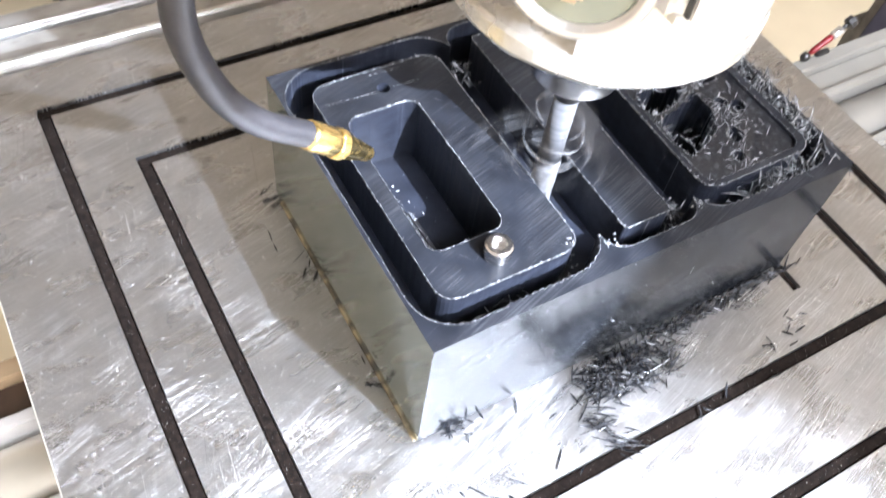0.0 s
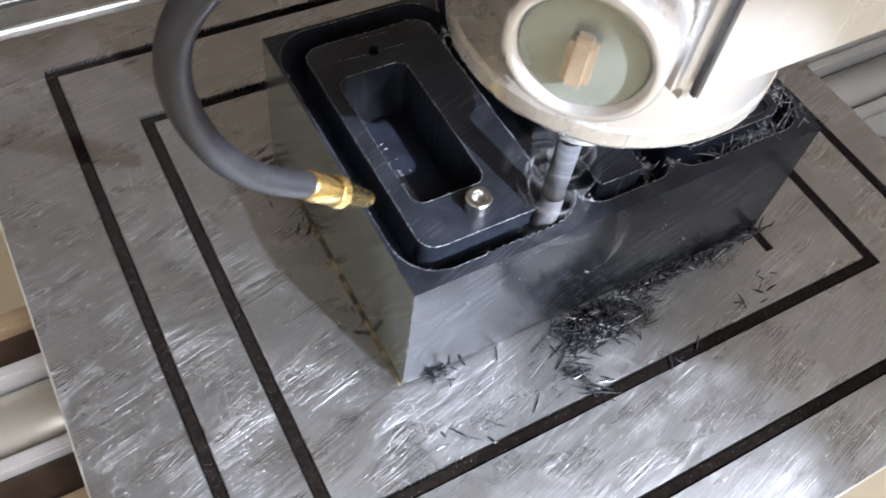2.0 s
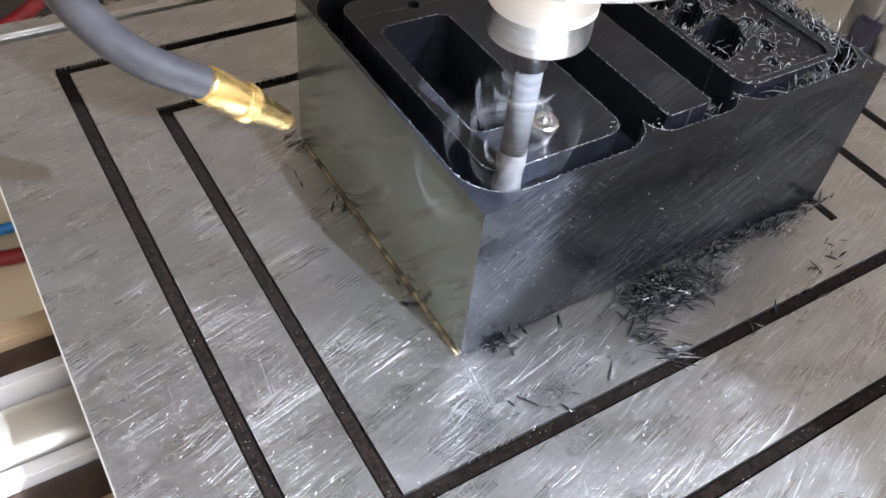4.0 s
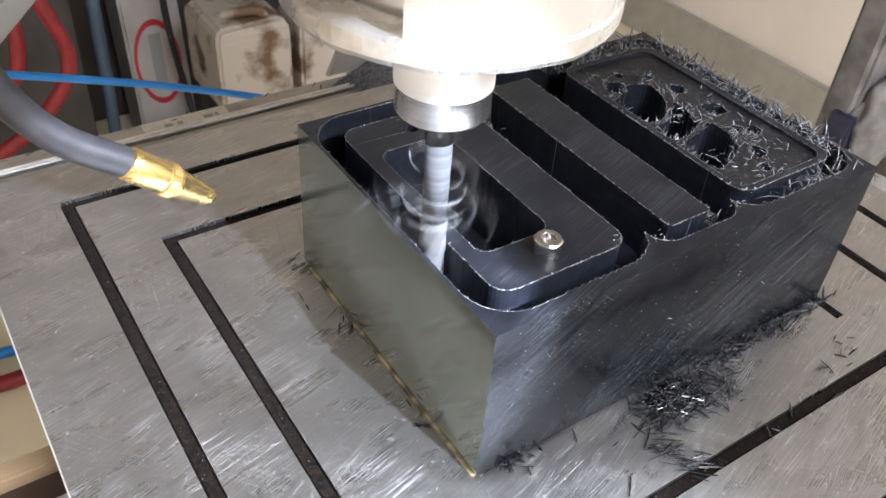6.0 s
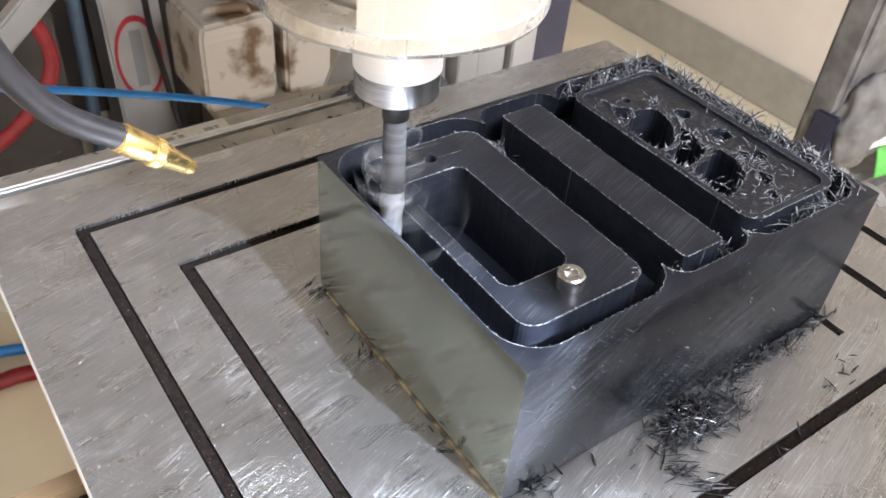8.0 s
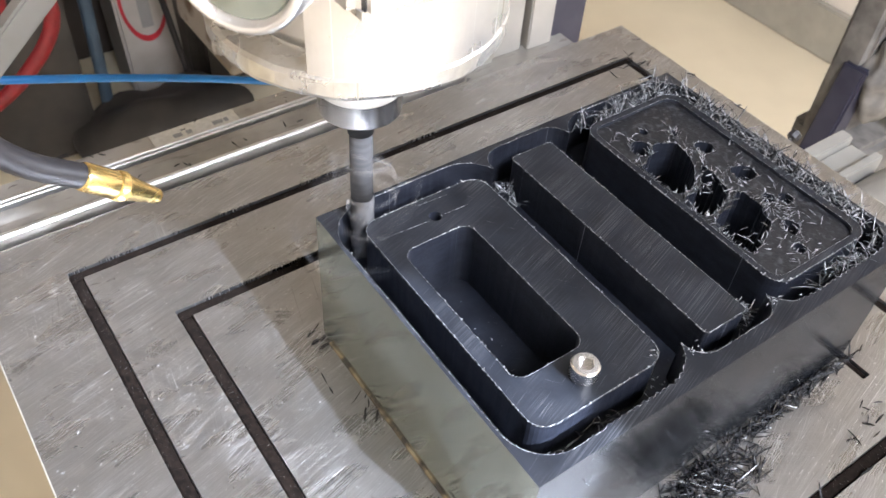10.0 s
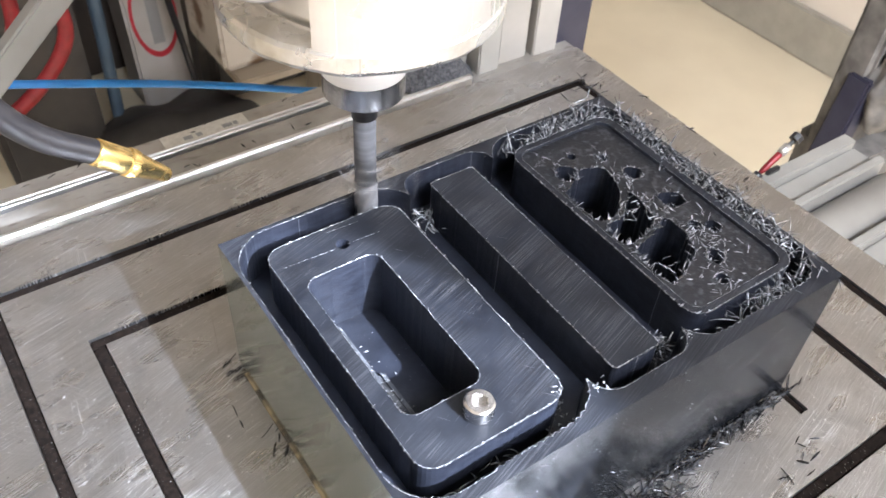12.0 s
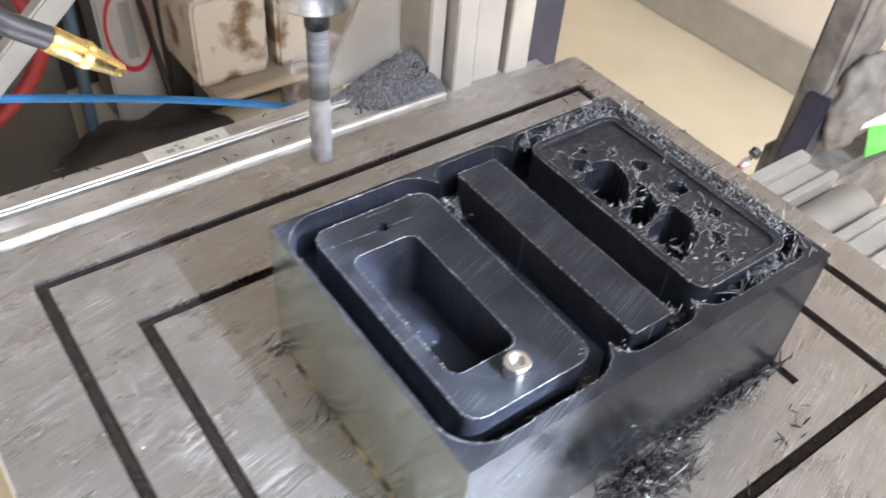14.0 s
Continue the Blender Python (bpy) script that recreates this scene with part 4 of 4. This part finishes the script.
def dust_swirl():
    """Dust whirled round the cutter, in rigid ragged shells."""
    ob = thing("dust_swirl", "pale plastic dust whirling round the spinning cutter", "dust", "stuff")
    rnd = random.Random(5)
    shells = []
    for k in range(7):
        u = (k + 0.5) / 7
        r = 0.0056 + 0.0050 * math.sin(math.pi * min(1.0, 0.10 + 0.85 * u)) * rnd.uniform(0.5, 1.1)
        shells.append((0.025 + 0.034 * u, r, rnd.uniform(0.0045, 0.0060), rnd.uniform(2.4, 3.4), rnd.uniform(-0.12, 0.12), 0.95))
    for k in range(3):
        shells.append((0.020 + 0.028 * (k + 0.5) / 3, rnd.uniform(0.0115, 0.016), rnd.uniform(0.008, 0.011), rnd.uniform(1.8, 2.8), rnd.uniform(-0.15, 0.15), 0.46))
    for k in range(3):
        shells.append((0.016 + 0.024 * (k + 0.5) / 3, rnd.uniform(0.018, 0.028), rnd.uniform(0.012, 0.016), rnd.uniform(1.8, 3.0), rnd.uniform(-0.15, 0.15), 0.28))
    for z0, r0, tall, span, tip, full in shells:
        bm = bmesh.new()
        layer = bm.verts.layers.float.new("fade")
        n, a0, rows = 36, rnd.uniform(0, 6.28), []
        for j in range(n + 1):
            s = j / n
            a = a0 + span * s
            row = []
            for q in range(7):
                t = q / 6
                r = r0 * (0.94 + 0.16 * t) + 0.0004 * math.sin(3 * a + z0 * 900)
                v = bm.verts.new((r * math.cos(a), r * math.sin(a), z0 + tall * (t - 0.5) + tip * r * math.cos(a)))
                v[layer] = full * math.sin(math.pi * t) ** 1.5 * math.sin(math.pi * s)
                row.append(v)
            rows.append(row)
        for a, b in zip(rows, rows[1:]):
            for q in range(6):
                bm.faces.new((a[q], b[q], b[q + 1], a[q + 1]))
        part("dust_wisp", bm, M["mist"], ob, "", True)
    return ob


swirl = dust_swirl()


# ---- machine bed, fixed in the room ----
def machine_bed():
    ob = thing("machine_bed", "grey machine bed with ground steel rails behind the plate", "machine bed")
    part("bed_casting", box((-0.42, 0.300, -0.104), (0.33, 0.395, -0.073), 0.003), M["rail"], ob)
    part("rail_rod", box((-0.42, 0.3315, -0.073), (0.22, 0.3370, -0.0605), 0.0018, 3), M["rod"], ob, "bright ground steel rail")
    for y in (0.3660, 0.3697):
        part("rail_strip", box((-0.42, y, -0.073), (0.22, y + 0.0022, -0.0672), 0.0006), M["rod"], ob, "thin bright steel strip")
    part("rail_seat", box((-0.42, 0.3385, -0.073), (0.22, 0.3645, -0.0692), 0.001), M["rail"], ob, "grey seat between the rails")
    part("rail_seat", box((-0.42, 0.3010, -0.073), (0.22, 0.3300, -0.0675), 0.001), M["rail"], ob, "grey seat before the rail")
    part("bed_under_plate", box((-0.10, 0.145, -0.20), (0.262, 0.299, -0.080), 0.003), M["rail"], ob)
    return ob


machine_bed()


def label_strip():
    ob = thing("paper_label", "white paper label stuck along the machine bed", "label")
    part("paper", box((0.000, 0.3735, -0.0728), (0.060, 0.391, -0.0722)), M["sticker"], ob)
    for k, (x, w) in enumerate(((0.014, 0.006), (0.023, 0.004), (0.042, 0.007), (0.050, 0.003))):
        part("print_bar", box((x, 0.380, -0.0721), (x + w, 0.384, -0.0719)), M["ink"], ob)


label_strip()


def slide_ways():
    z = -0.060
    # Same ways in two halves; part of the tone change is shade.
    for x0, x1, strip, face, name in ((-0.40, 0.05, "tan", "umber", "brown and tan slide ways, part of the brown painted shade, with a pale cylinder under the plate"), (0.051, 0.405, "way_dim", "way_dim", "grey painted slide ways with a cylinder beyond the plate")):
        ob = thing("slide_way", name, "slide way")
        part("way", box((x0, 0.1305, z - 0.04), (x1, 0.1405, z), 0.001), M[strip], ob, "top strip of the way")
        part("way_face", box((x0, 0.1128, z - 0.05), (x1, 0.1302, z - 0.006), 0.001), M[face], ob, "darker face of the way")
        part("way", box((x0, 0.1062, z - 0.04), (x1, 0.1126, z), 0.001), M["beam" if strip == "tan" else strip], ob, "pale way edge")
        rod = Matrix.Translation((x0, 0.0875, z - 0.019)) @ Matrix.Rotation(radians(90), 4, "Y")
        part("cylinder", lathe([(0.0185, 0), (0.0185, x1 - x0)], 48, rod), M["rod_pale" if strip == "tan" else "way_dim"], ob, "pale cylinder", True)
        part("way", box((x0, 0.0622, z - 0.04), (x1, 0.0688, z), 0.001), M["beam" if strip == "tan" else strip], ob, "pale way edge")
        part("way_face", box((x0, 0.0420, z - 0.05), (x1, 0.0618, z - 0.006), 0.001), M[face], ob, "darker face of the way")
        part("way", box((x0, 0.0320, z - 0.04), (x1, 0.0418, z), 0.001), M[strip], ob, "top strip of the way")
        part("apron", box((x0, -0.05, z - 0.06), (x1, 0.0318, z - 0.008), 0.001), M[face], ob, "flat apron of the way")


slide_ways()


def dusty_post():
    ob = thing("dusty_post", "dusty grey upright post with a dark flank beyond the ways", "post")
    part("upright", box((0.762, 0.30, FLOOR), (0.850, 0.34, 0.32), 0.006, 3), M["shadowgrey"], ob)
    bm = box((0.000, 0, -0.11), (0.030, 0.03, 0.030), 0.003, 2)
    bm.transform(Matrix.Translation((0.754, 0.292, -0.255)) @ Matrix.Rotation(radians(8), 4, "Y"))
    part("flank", bm, M["navy"], ob, "dark flank")
    bm = bmesh.new()
    bmesh.ops.create_icosphere(bm, subdivisions=4, radius=1, matrix=Matrix.Translation((0.810, 0.285, -0.235)) @ Matrix.Diagonal((0.050, 0.025, 0.065, 1)))
    for v in bm.verts:
        v.co += (v.co - Vector((0.810, 0.285, -0.235))).normalized() * 0.012 * (noise.noise(v.co * 35) + 0.6 * noise.noise(v.co * 90))
    part("sleeve", bm, M["shadowgrey"], ob, "crumpled dust sleeve", True)
    part("foot", box((0.775, 0.26, FLOOR), (1.00, 0.36, -0.33), 0.01), M["shadowgrey"], ob, "dusty foot of the post")


dusty_post()


def rag():
    ob = thing("rag", "crumpled white rag with a green corner by the post", "rag")
    for name, mat, mid, size, tilt in (("white_fold", "cloth", (0.845, 0.262, -0.225), (0.050, 0.030), 50), ("green_fold", "green", (0.872, 0.250, -0.275), (0.040, 0.026), 55)):
        bm = bmesh.new()
        bmesh.ops.create_grid(bm, x_segments=24, y_segments=16, size=1, matrix=Matrix.Translation(mid) @ Matrix.Rotation(radians(tilt), 4, "X") @ Matrix.Rotation(radians(-35), 4, "Y") @ Matrix.Diagonal((*size, 1, 1)))
        for v in bm.verts:
            v.co += Vector((0, -0.5, 1)) * 0.010 * noise.noise(v.co * 30)
        bmesh.ops.solidify(bm, geom=bm.faces[:], thickness=0.002)
        part(name, bm, M[mat], ob, "", True)


rag()


def hand_tool():
    ob = thing("hand_tool", "small hand tool with a red handle lying on the way", "hand tool")
    a, b = Vector((0.306, 0.1385, -0.0572)), Vector((0.338, 0.1385, -0.0372))
    m = Matrix.Translation(a) @ (b - a).to_track_quat("Z", "Y").to_matrix().to_4x4()
    n = (b - a).length
    part("handle", lathe([(0.0010, n * 0.1), (0.0020, n * 0.2), (0.0023, n * 0.56), (0.0019, n * 0.6)], 24, m), M["red_hose"], ob, "red handle", True)
    part("end_knob", lathe([(0.001, -0.002), (0.0030, 0), (0.0030, n * 0.1), (0.0012, n * 0.12)], 16, m), M["steel_dark"], ob, "dark end knob", True)
    part("neck", lathe([(0.0026, n * 0.6), (0.0030, n * 0.66), (0.0030, n * 0.8)], 24, m), M["rod"], ob, "bright steel neck", True)
    part("tool_head", lathe([(0.0016, n * 0.8), (0.0016, n * 0.92), (0.0042, n * 0.93), (0.0042, n * 1.05), (0.003, n * 1.07)], 8, m), M["steel_dark"], ob, "dark steel head")
    part("rest", box((0.318, 0.1365, -0.0600), (0.330, 0.1400, -0.0565), 0.0008), M["steel_dark"], ob, "dark underside")


hand_tool()


def machine_column():
    ob = thing("machine_column", "grey aluminium machine column with a dark navy edge", "machine column")
    y = 0.345
    part("panel", box((0.218, y + 0.012, -0.0735), (0.232, y + 0.05, 0.4), 0.001), M["way_grey"], ob)
    part("panel", box((0.2345, y, -0.0735), (0.254, y + 0.05, 0.4), 0.001), M["pvc"], ob)
    part("panel", box((0.2560, y + 0.004, -0.0735), (0.284, y + 0.05, 0.4), 0.001), M["way_grey"], ob)
    part("panel", box((0.2880, y, -0.0735), (0.312, y + 0.05, 0.4), 0.001), M["way_grey"], ob)
    part("slot", box((0.2842, y + 0.012, -0.0735), (0.2878, y + 0.05, 0.4)), M["umber"], ob, "dark slot between the panels")
    part("edge", box((0.3125, y + 0.006, -0.9), (0.352, y + 0.07, 0.4), 0.002), M["navy"], ob, "dark navy column edge")
    bm = bmesh.new()
    lo = [bm.verts.new(p) for p in ((0.146, y + 0.05, -0.072), (0.217, y + 0.05, -0.072), (0.217, y + 0.05, 0.075))]
    hi = [bm.verts.new(v.co + Vector((0, 0.004, 0))) for v in lo]
    bm.faces.new(lo)
    bm.faces.new(hi[::-1])
    for k in range(3):
        bm.faces.new((lo[k], hi[k], hi[(k + 1) % 3], lo[(k + 1) % 3]))
    part("gusset", bm, M["way_grey"], ob, "triangular pale gusset plate")
    return ob


machine_column()


def chip_mound():
    """The swept-up mass of fine chips that leans on the column."""
    bm = bmesh.new()
    n, m, rows = 64, 40, []
    for i in range(n + 1):
        row = []
        for j in range(m + 1):
            x, y = 0.138 + 0.100 * i / n, 0.333 + 0.050 * j / m
            far = math.hypot((x - 0.213) / (0.072 if x < 0.213 else 0.024), (y - 0.372) / 0.036)
            h = 0.031 * max(0.0, 1 - far) ** 0.9
            ragged = noise.noise((x * 300, y * 300, 1)) + 0.8 * noise.noise((x * 800, y * 800, 2))
            row.append(bm.verts.new((x, y, -0.0729 + h + (0.0022 * ragged if h > 0.0005 else 0))))
        rows.append(row)
    for a, b in zip(rows, rows[1:]):
        for j in range(m):
            if max(v.co.z for v in (a[j], b[j], b[j + 1], a[j + 1])) > -0.0724:
                bm.faces.new((a[j], b[j], b[j + 1], a[j + 1]))
    bmesh.ops.delete(bm, geom=[v for v in bm.verts if not v.link_faces], context="VERTS")
    return lone("chip_mound", bm, M["dusty_mass"], "grey mound of swept plastic chips against the machine column", "plastic chips", "stuff")


chip_mound()
swept = chip_heap("swept_chips", "pile of black chips against the machine column", [(0.207, 0.358, 0.010, 0.008, 130, 0.026, 0.6), (0.170, 0.350, 0.014, 0.006, 60, 0.006, 0.3)], 31, "chip", -0.072, 0.008, 0.0011)
bed_chips = chip_heap("bed_chips", "a few chips lying on the machine bed", [(0.02, 0.351, 0.10, 0.005, 14, 0, 0), (-0.05, 0.382, 0.06, 0.006, 8, 0, 0), (0.13, 0.38, 0.03, 0.006, 8, 0, 0)], 32, "chip", -0.0690, 0.006, 0.0012)


# ---- clutter behind ----
def badge_carton():
    ob = thing("badge_carton", "tall white cardboard carton with a red oval badge", "carton")
    lean = Matrix.Translation((0.352, 1.66, -0.90)) @ Matrix.Rotation(radians(-6), 4, "X")
    bm = box((-0.068, -0.06, 0.0), (0.068, 0.06, 0.62), 0.006)
    bm.transform(lean)
    part("carton", bm, M["white_box"], ob)
    bm = bmesh.new()
    n = 48
    c = Vector((-0.006, -0.0615, 0.215))
    for k in range(n):
        q = []
        for r, t in ((1.0, k), (1.0, k + 1), (0.86, k + 1), (0.86, k)):
            a = 2 * math.pi * t / n
            q.append(bm.verts.new(c + Vector((0.052 * r * math.cos(a), 0, 0.098 * r * math.sin(a)))))
        bm.faces.new(q)
    bmesh.ops.remove_doubles(bm, verts=bm.verts[:], dist=1e-6)
    bm.transform(lean)
    part("oval_badge", bm, M["red"], ob, "red oval ring")
    bm = box((-0.019, -0.0616, 0.150), (0.007, -0.0612, 0.280))
    bm.transform(lean)
    part("badge_print", bm, M["ink"], ob, "grey printed bar")


badge_carton()


def jug(name, label, x, y, z, w, d, h, lid):
    """A boxy canister: straight sides, sloping shoulder, a moulded handle and a cap."""
    ob = thing(name, label, "jug")
    bm = bmesh.new()
    rows = []
    for f, t in ((0.95, 0.0), (1.0, 0.04), (1.0, 0.88), (0.97, 0.94), (0.86, 1.0)):
        rows.append([bm.verts.new((x + sx * w / 2 * f, y + sy * d / 2 * f, z + h * t)) for sx, sy in ((-1, -1), (1, -1), (1, 1), (-1, 1))])
    for a, b in zip(rows, rows[1:]):
        for k in range(4):
            bm.faces.new((a[k], a[(k + 1) % 4], b[(k + 1) % 4], b[k]))
    bm.faces.new(rows[0][::-1])
    bm.faces.new(rows[-1])
    bmesh.ops.bevel(bm, geom=bm.edges[:], offset=0.007, segments=3, affect="EDGES")
    for v in bm.verts:
        v.co += Vector((1, 1, 0.6)) * 0.004 * noise.noise(v.co * 14)
    part("body", bm, M["pail"], ob)
    part("handle", tube([(x - w * 0.28, y - d * 0.1, z + h * 0.97), (x - w * 0.2, y - d * 0.22, z + h * 1.05), (x + w * 0.16, y - d * 0.28, z + h * 1.06), (x + w * 0.24, y - d * 0.3, z + h * 0.97)], 0.010, 10, 6), M["pail"], ob, "", True)
    part("cap", lathe([(0.022, 0), (0.022, 0.018), (0.018, 0.022)], 24, Matrix.Translation((x + w * 0.12, y + d * 0.18, z + h))), M[lid], ob, "screw cap", True)


bench = thing("bench", "low grey-brown wooden bench under the jugs", "bench")
part("bench_top", box((0.385, 1.255, -0.675), (0.95, 1.515, -0.655), 0.003), M["bench"], bench)
part("support", box((0.62, 1.27, FLOOR), (0.68, 1.46, -0.675), 0.003), M["bench"], bench)
jug("stained_jug", "rust-stained white plastic jug on the bench", 0.447, 1.385, -0.655, 0.150, 0.18, 0.180, "pail")
jug("white_jug", "small white plastic jug beside the stained one", 0.592, 1.35, -0.655, 0.105, 0.12, 0.165, "beam")
# Upper part is unseen, added to darken the reflection in the plate.
lone("dark_cabinet", box((-1.0, 1.80, FLOOR), (0.20, 2.15, 0.45), 0.01), M["brown"], "dark brown cabinet, raised out of view to darken the plate's reflection", "cabinet")
lone("low_cabinet", box((0.205, 1.80, FLOOR), (0.95, 2.15, 0.02), 0.01), M["brown"], "low dark brown cabinet against the wall", "cabinet")
waste_bin = thing("black_bin", "black plastic bin behind the bench", "bin")
part("body", box((0.41, 1.53, FLOOR), (0.84, 1.77, -0.40), 0.03, 3), M["dark"], waste_bin)
part("rim", box((0.40, 1.52, -0.40), (0.85, 1.78, -0.365), 0.008), M["dark"], waste_bin)
part("lid", box((0.405, 1.525, -0.364), (0.845, 1.775, -0.335), 0.010), M["dark"], waste_bin)
lone("slate_pipe", tube([(0.196, 1.5, -0.86), (0.205, 1.5, -0.6), (0.21, 1.5, -0.3)], 0.013), M["slate"], "slate blue upright pipe", "pipe", smooth=True)
crate = thing("black_crate", "tall black plastic crate on the floor", "crate")
part("body", box((-0.04, 1.46, FLOOR), (0.16, 1.74, -0.32), 0.012), M["dark"], crate)
part("rim", box((-0.05, 1.45, -0.32), (0.17, 1.75, -0.29), 0.006), M["dark"], crate)
part("lid", box((-0.046, 1.454, -0.289), (0.166, 1.746, -0.25), 0.010), M["dark"], crate)
lone("black_cable", tube([(0.345, 1.52, -0.35), (0.352, 1.53, -0.55), (0.372, 1.54, -0.7), (0.385, 1.50, -0.86)], 0.007), M["rubber"], "black cable hanging before the carton", "cable", smooth=True)
bm = bmesh.new()
bmesh.ops.create_icosphere(bm, subdivisions=4, radius=1, matrix=Matrix.Translation((0.29, 1.42, -0.86)) @ Matrix.Diagonal((0.19, 0.11, 0.07, 1)))
for v in bm.verts:
    v.co += Vector((0, 0, 1)) * 0.03 * noise.noise(v.co * 14) + Vector((1, 0, 0)) * 0.02 * noise.noise(v.co * 9)
    v.co.z = max(v.co.z, FLOOR + 0.001)
lone("black_sack", bm, M["dark"], "slack black plastic sack on the floor", "sack", smooth=True)
lone("blue_air_tube", tube([(-0.30, 0.50, 0.01), (-0.18, 0.50, -0.036), (-0.072, 0.50, -0.068), (0.046, 0.50, -0.107), (0.145, 0.50, -0.146), (0.24, 0.50, -0.19), (0.30, 0.5, -0.28)], 0.0031), M["blue_tube"], "bright blue plastic air tube", "air tube", smooth=True)
lone("blue_floor_tube", tube([(-0.22, 1.10, -0.88), (-0.10, 1.09, -0.88), (0.05, 1.0, -0.885)], 0.010), M["blue_tube"], "blue plastic tube lying on the floor", "air tube", smooth=True)
lone("red_air_hose", tube([(0.02, 1.2, -0.20), (0.085, 1.2, -0.36), (0.09, 1.2, -0.44), (0.035, 1.2, -0.51), (-0.045, 1.2, -0.56), (-0.2, 1.2, -0.62)], 0.012), M["red_hose"], "hanging loop of red rubber air hose", "air hose", smooth=True)
lone("red_air_hose", tube([(-0.02, 1.25, -0.2), (0.03, 1.25, -0.33), (0.02, 1.25, -0.45), (-0.06, 1.25, -0.5), (-0.2, 1.25, -0.5)], 0.012), M["red_hose"], "hanging loop of red rubber air hose", "air hose", smooth=True)
lone("red_floor_hose", tube([(-0.35, 1.12, -0.885), (-0.18, 1.04, -0.885), (-0.10, 1.03, -0.885), (0.0, 1.0, -0.885)], 0.014), M["red_hose"], "red rubber air hose on the floor", "air hose", smooth=True)
bm = box((0, 0, 0), (0.42, 0.012, 0.0150), 0.0015)
bm.transform(Matrix.Translation((-0.1665, 0.372, -0.0725)) @ Matrix.Rotation(radians(-41.7), 4, "Y"))
for v in bm.verts:
    v.co.z = max(v.co.z, -0.0728)
lone("stand_brace", bm, M["way_dim"], "pale grey diagonal brace rising from the machine bed", "brace")


# ---- motion ----
def lerp(rows, t, k):
    for a, b in zip(rows, rows[1:]):
        if a[0] <= t <= b[0]:
            return a[k] + (b[k] - a[k]) * (t - a[0]) / (b[0] - a[0])
    return rows[-1][k]


def motions():
    for ob in ON_TABLE:
        walk(ob, [(t, pose(x, 0, 0)) for t, x, y in FEED])
    walk(screw, [(t, pose(SCREW_AT[0] + x, *SCREW_AT[1:])) for t, x, y in FEED])
    times = sorted({row[0] for row in FEED} | {row[0] for row in LIFT})
    head_rows = [(t, lerp(FEED, t, 2), lerp(LIFT, t, 1)) for t in times]
    for ob in (head, hose):
        walk(ob, [(t, pose(0, y, z)) for t, y, z in head_rows])
    steps = [k / FPS for k in range(14 * FPS + 1)]
    walk(mill, [(t, pose(AXIS.x, AXIS.y, 0.0502, 0, 0, -80 * FPS * t)) for t in steps])
    walk(swirl, [(t, pose(AXIS.x, AXIS.y + lerp(head_rows, t, 1), 0.0505 + lerp(head_rows, t, 2), 0, 0, -68 * FPS * t)) for t in steps])


motions()
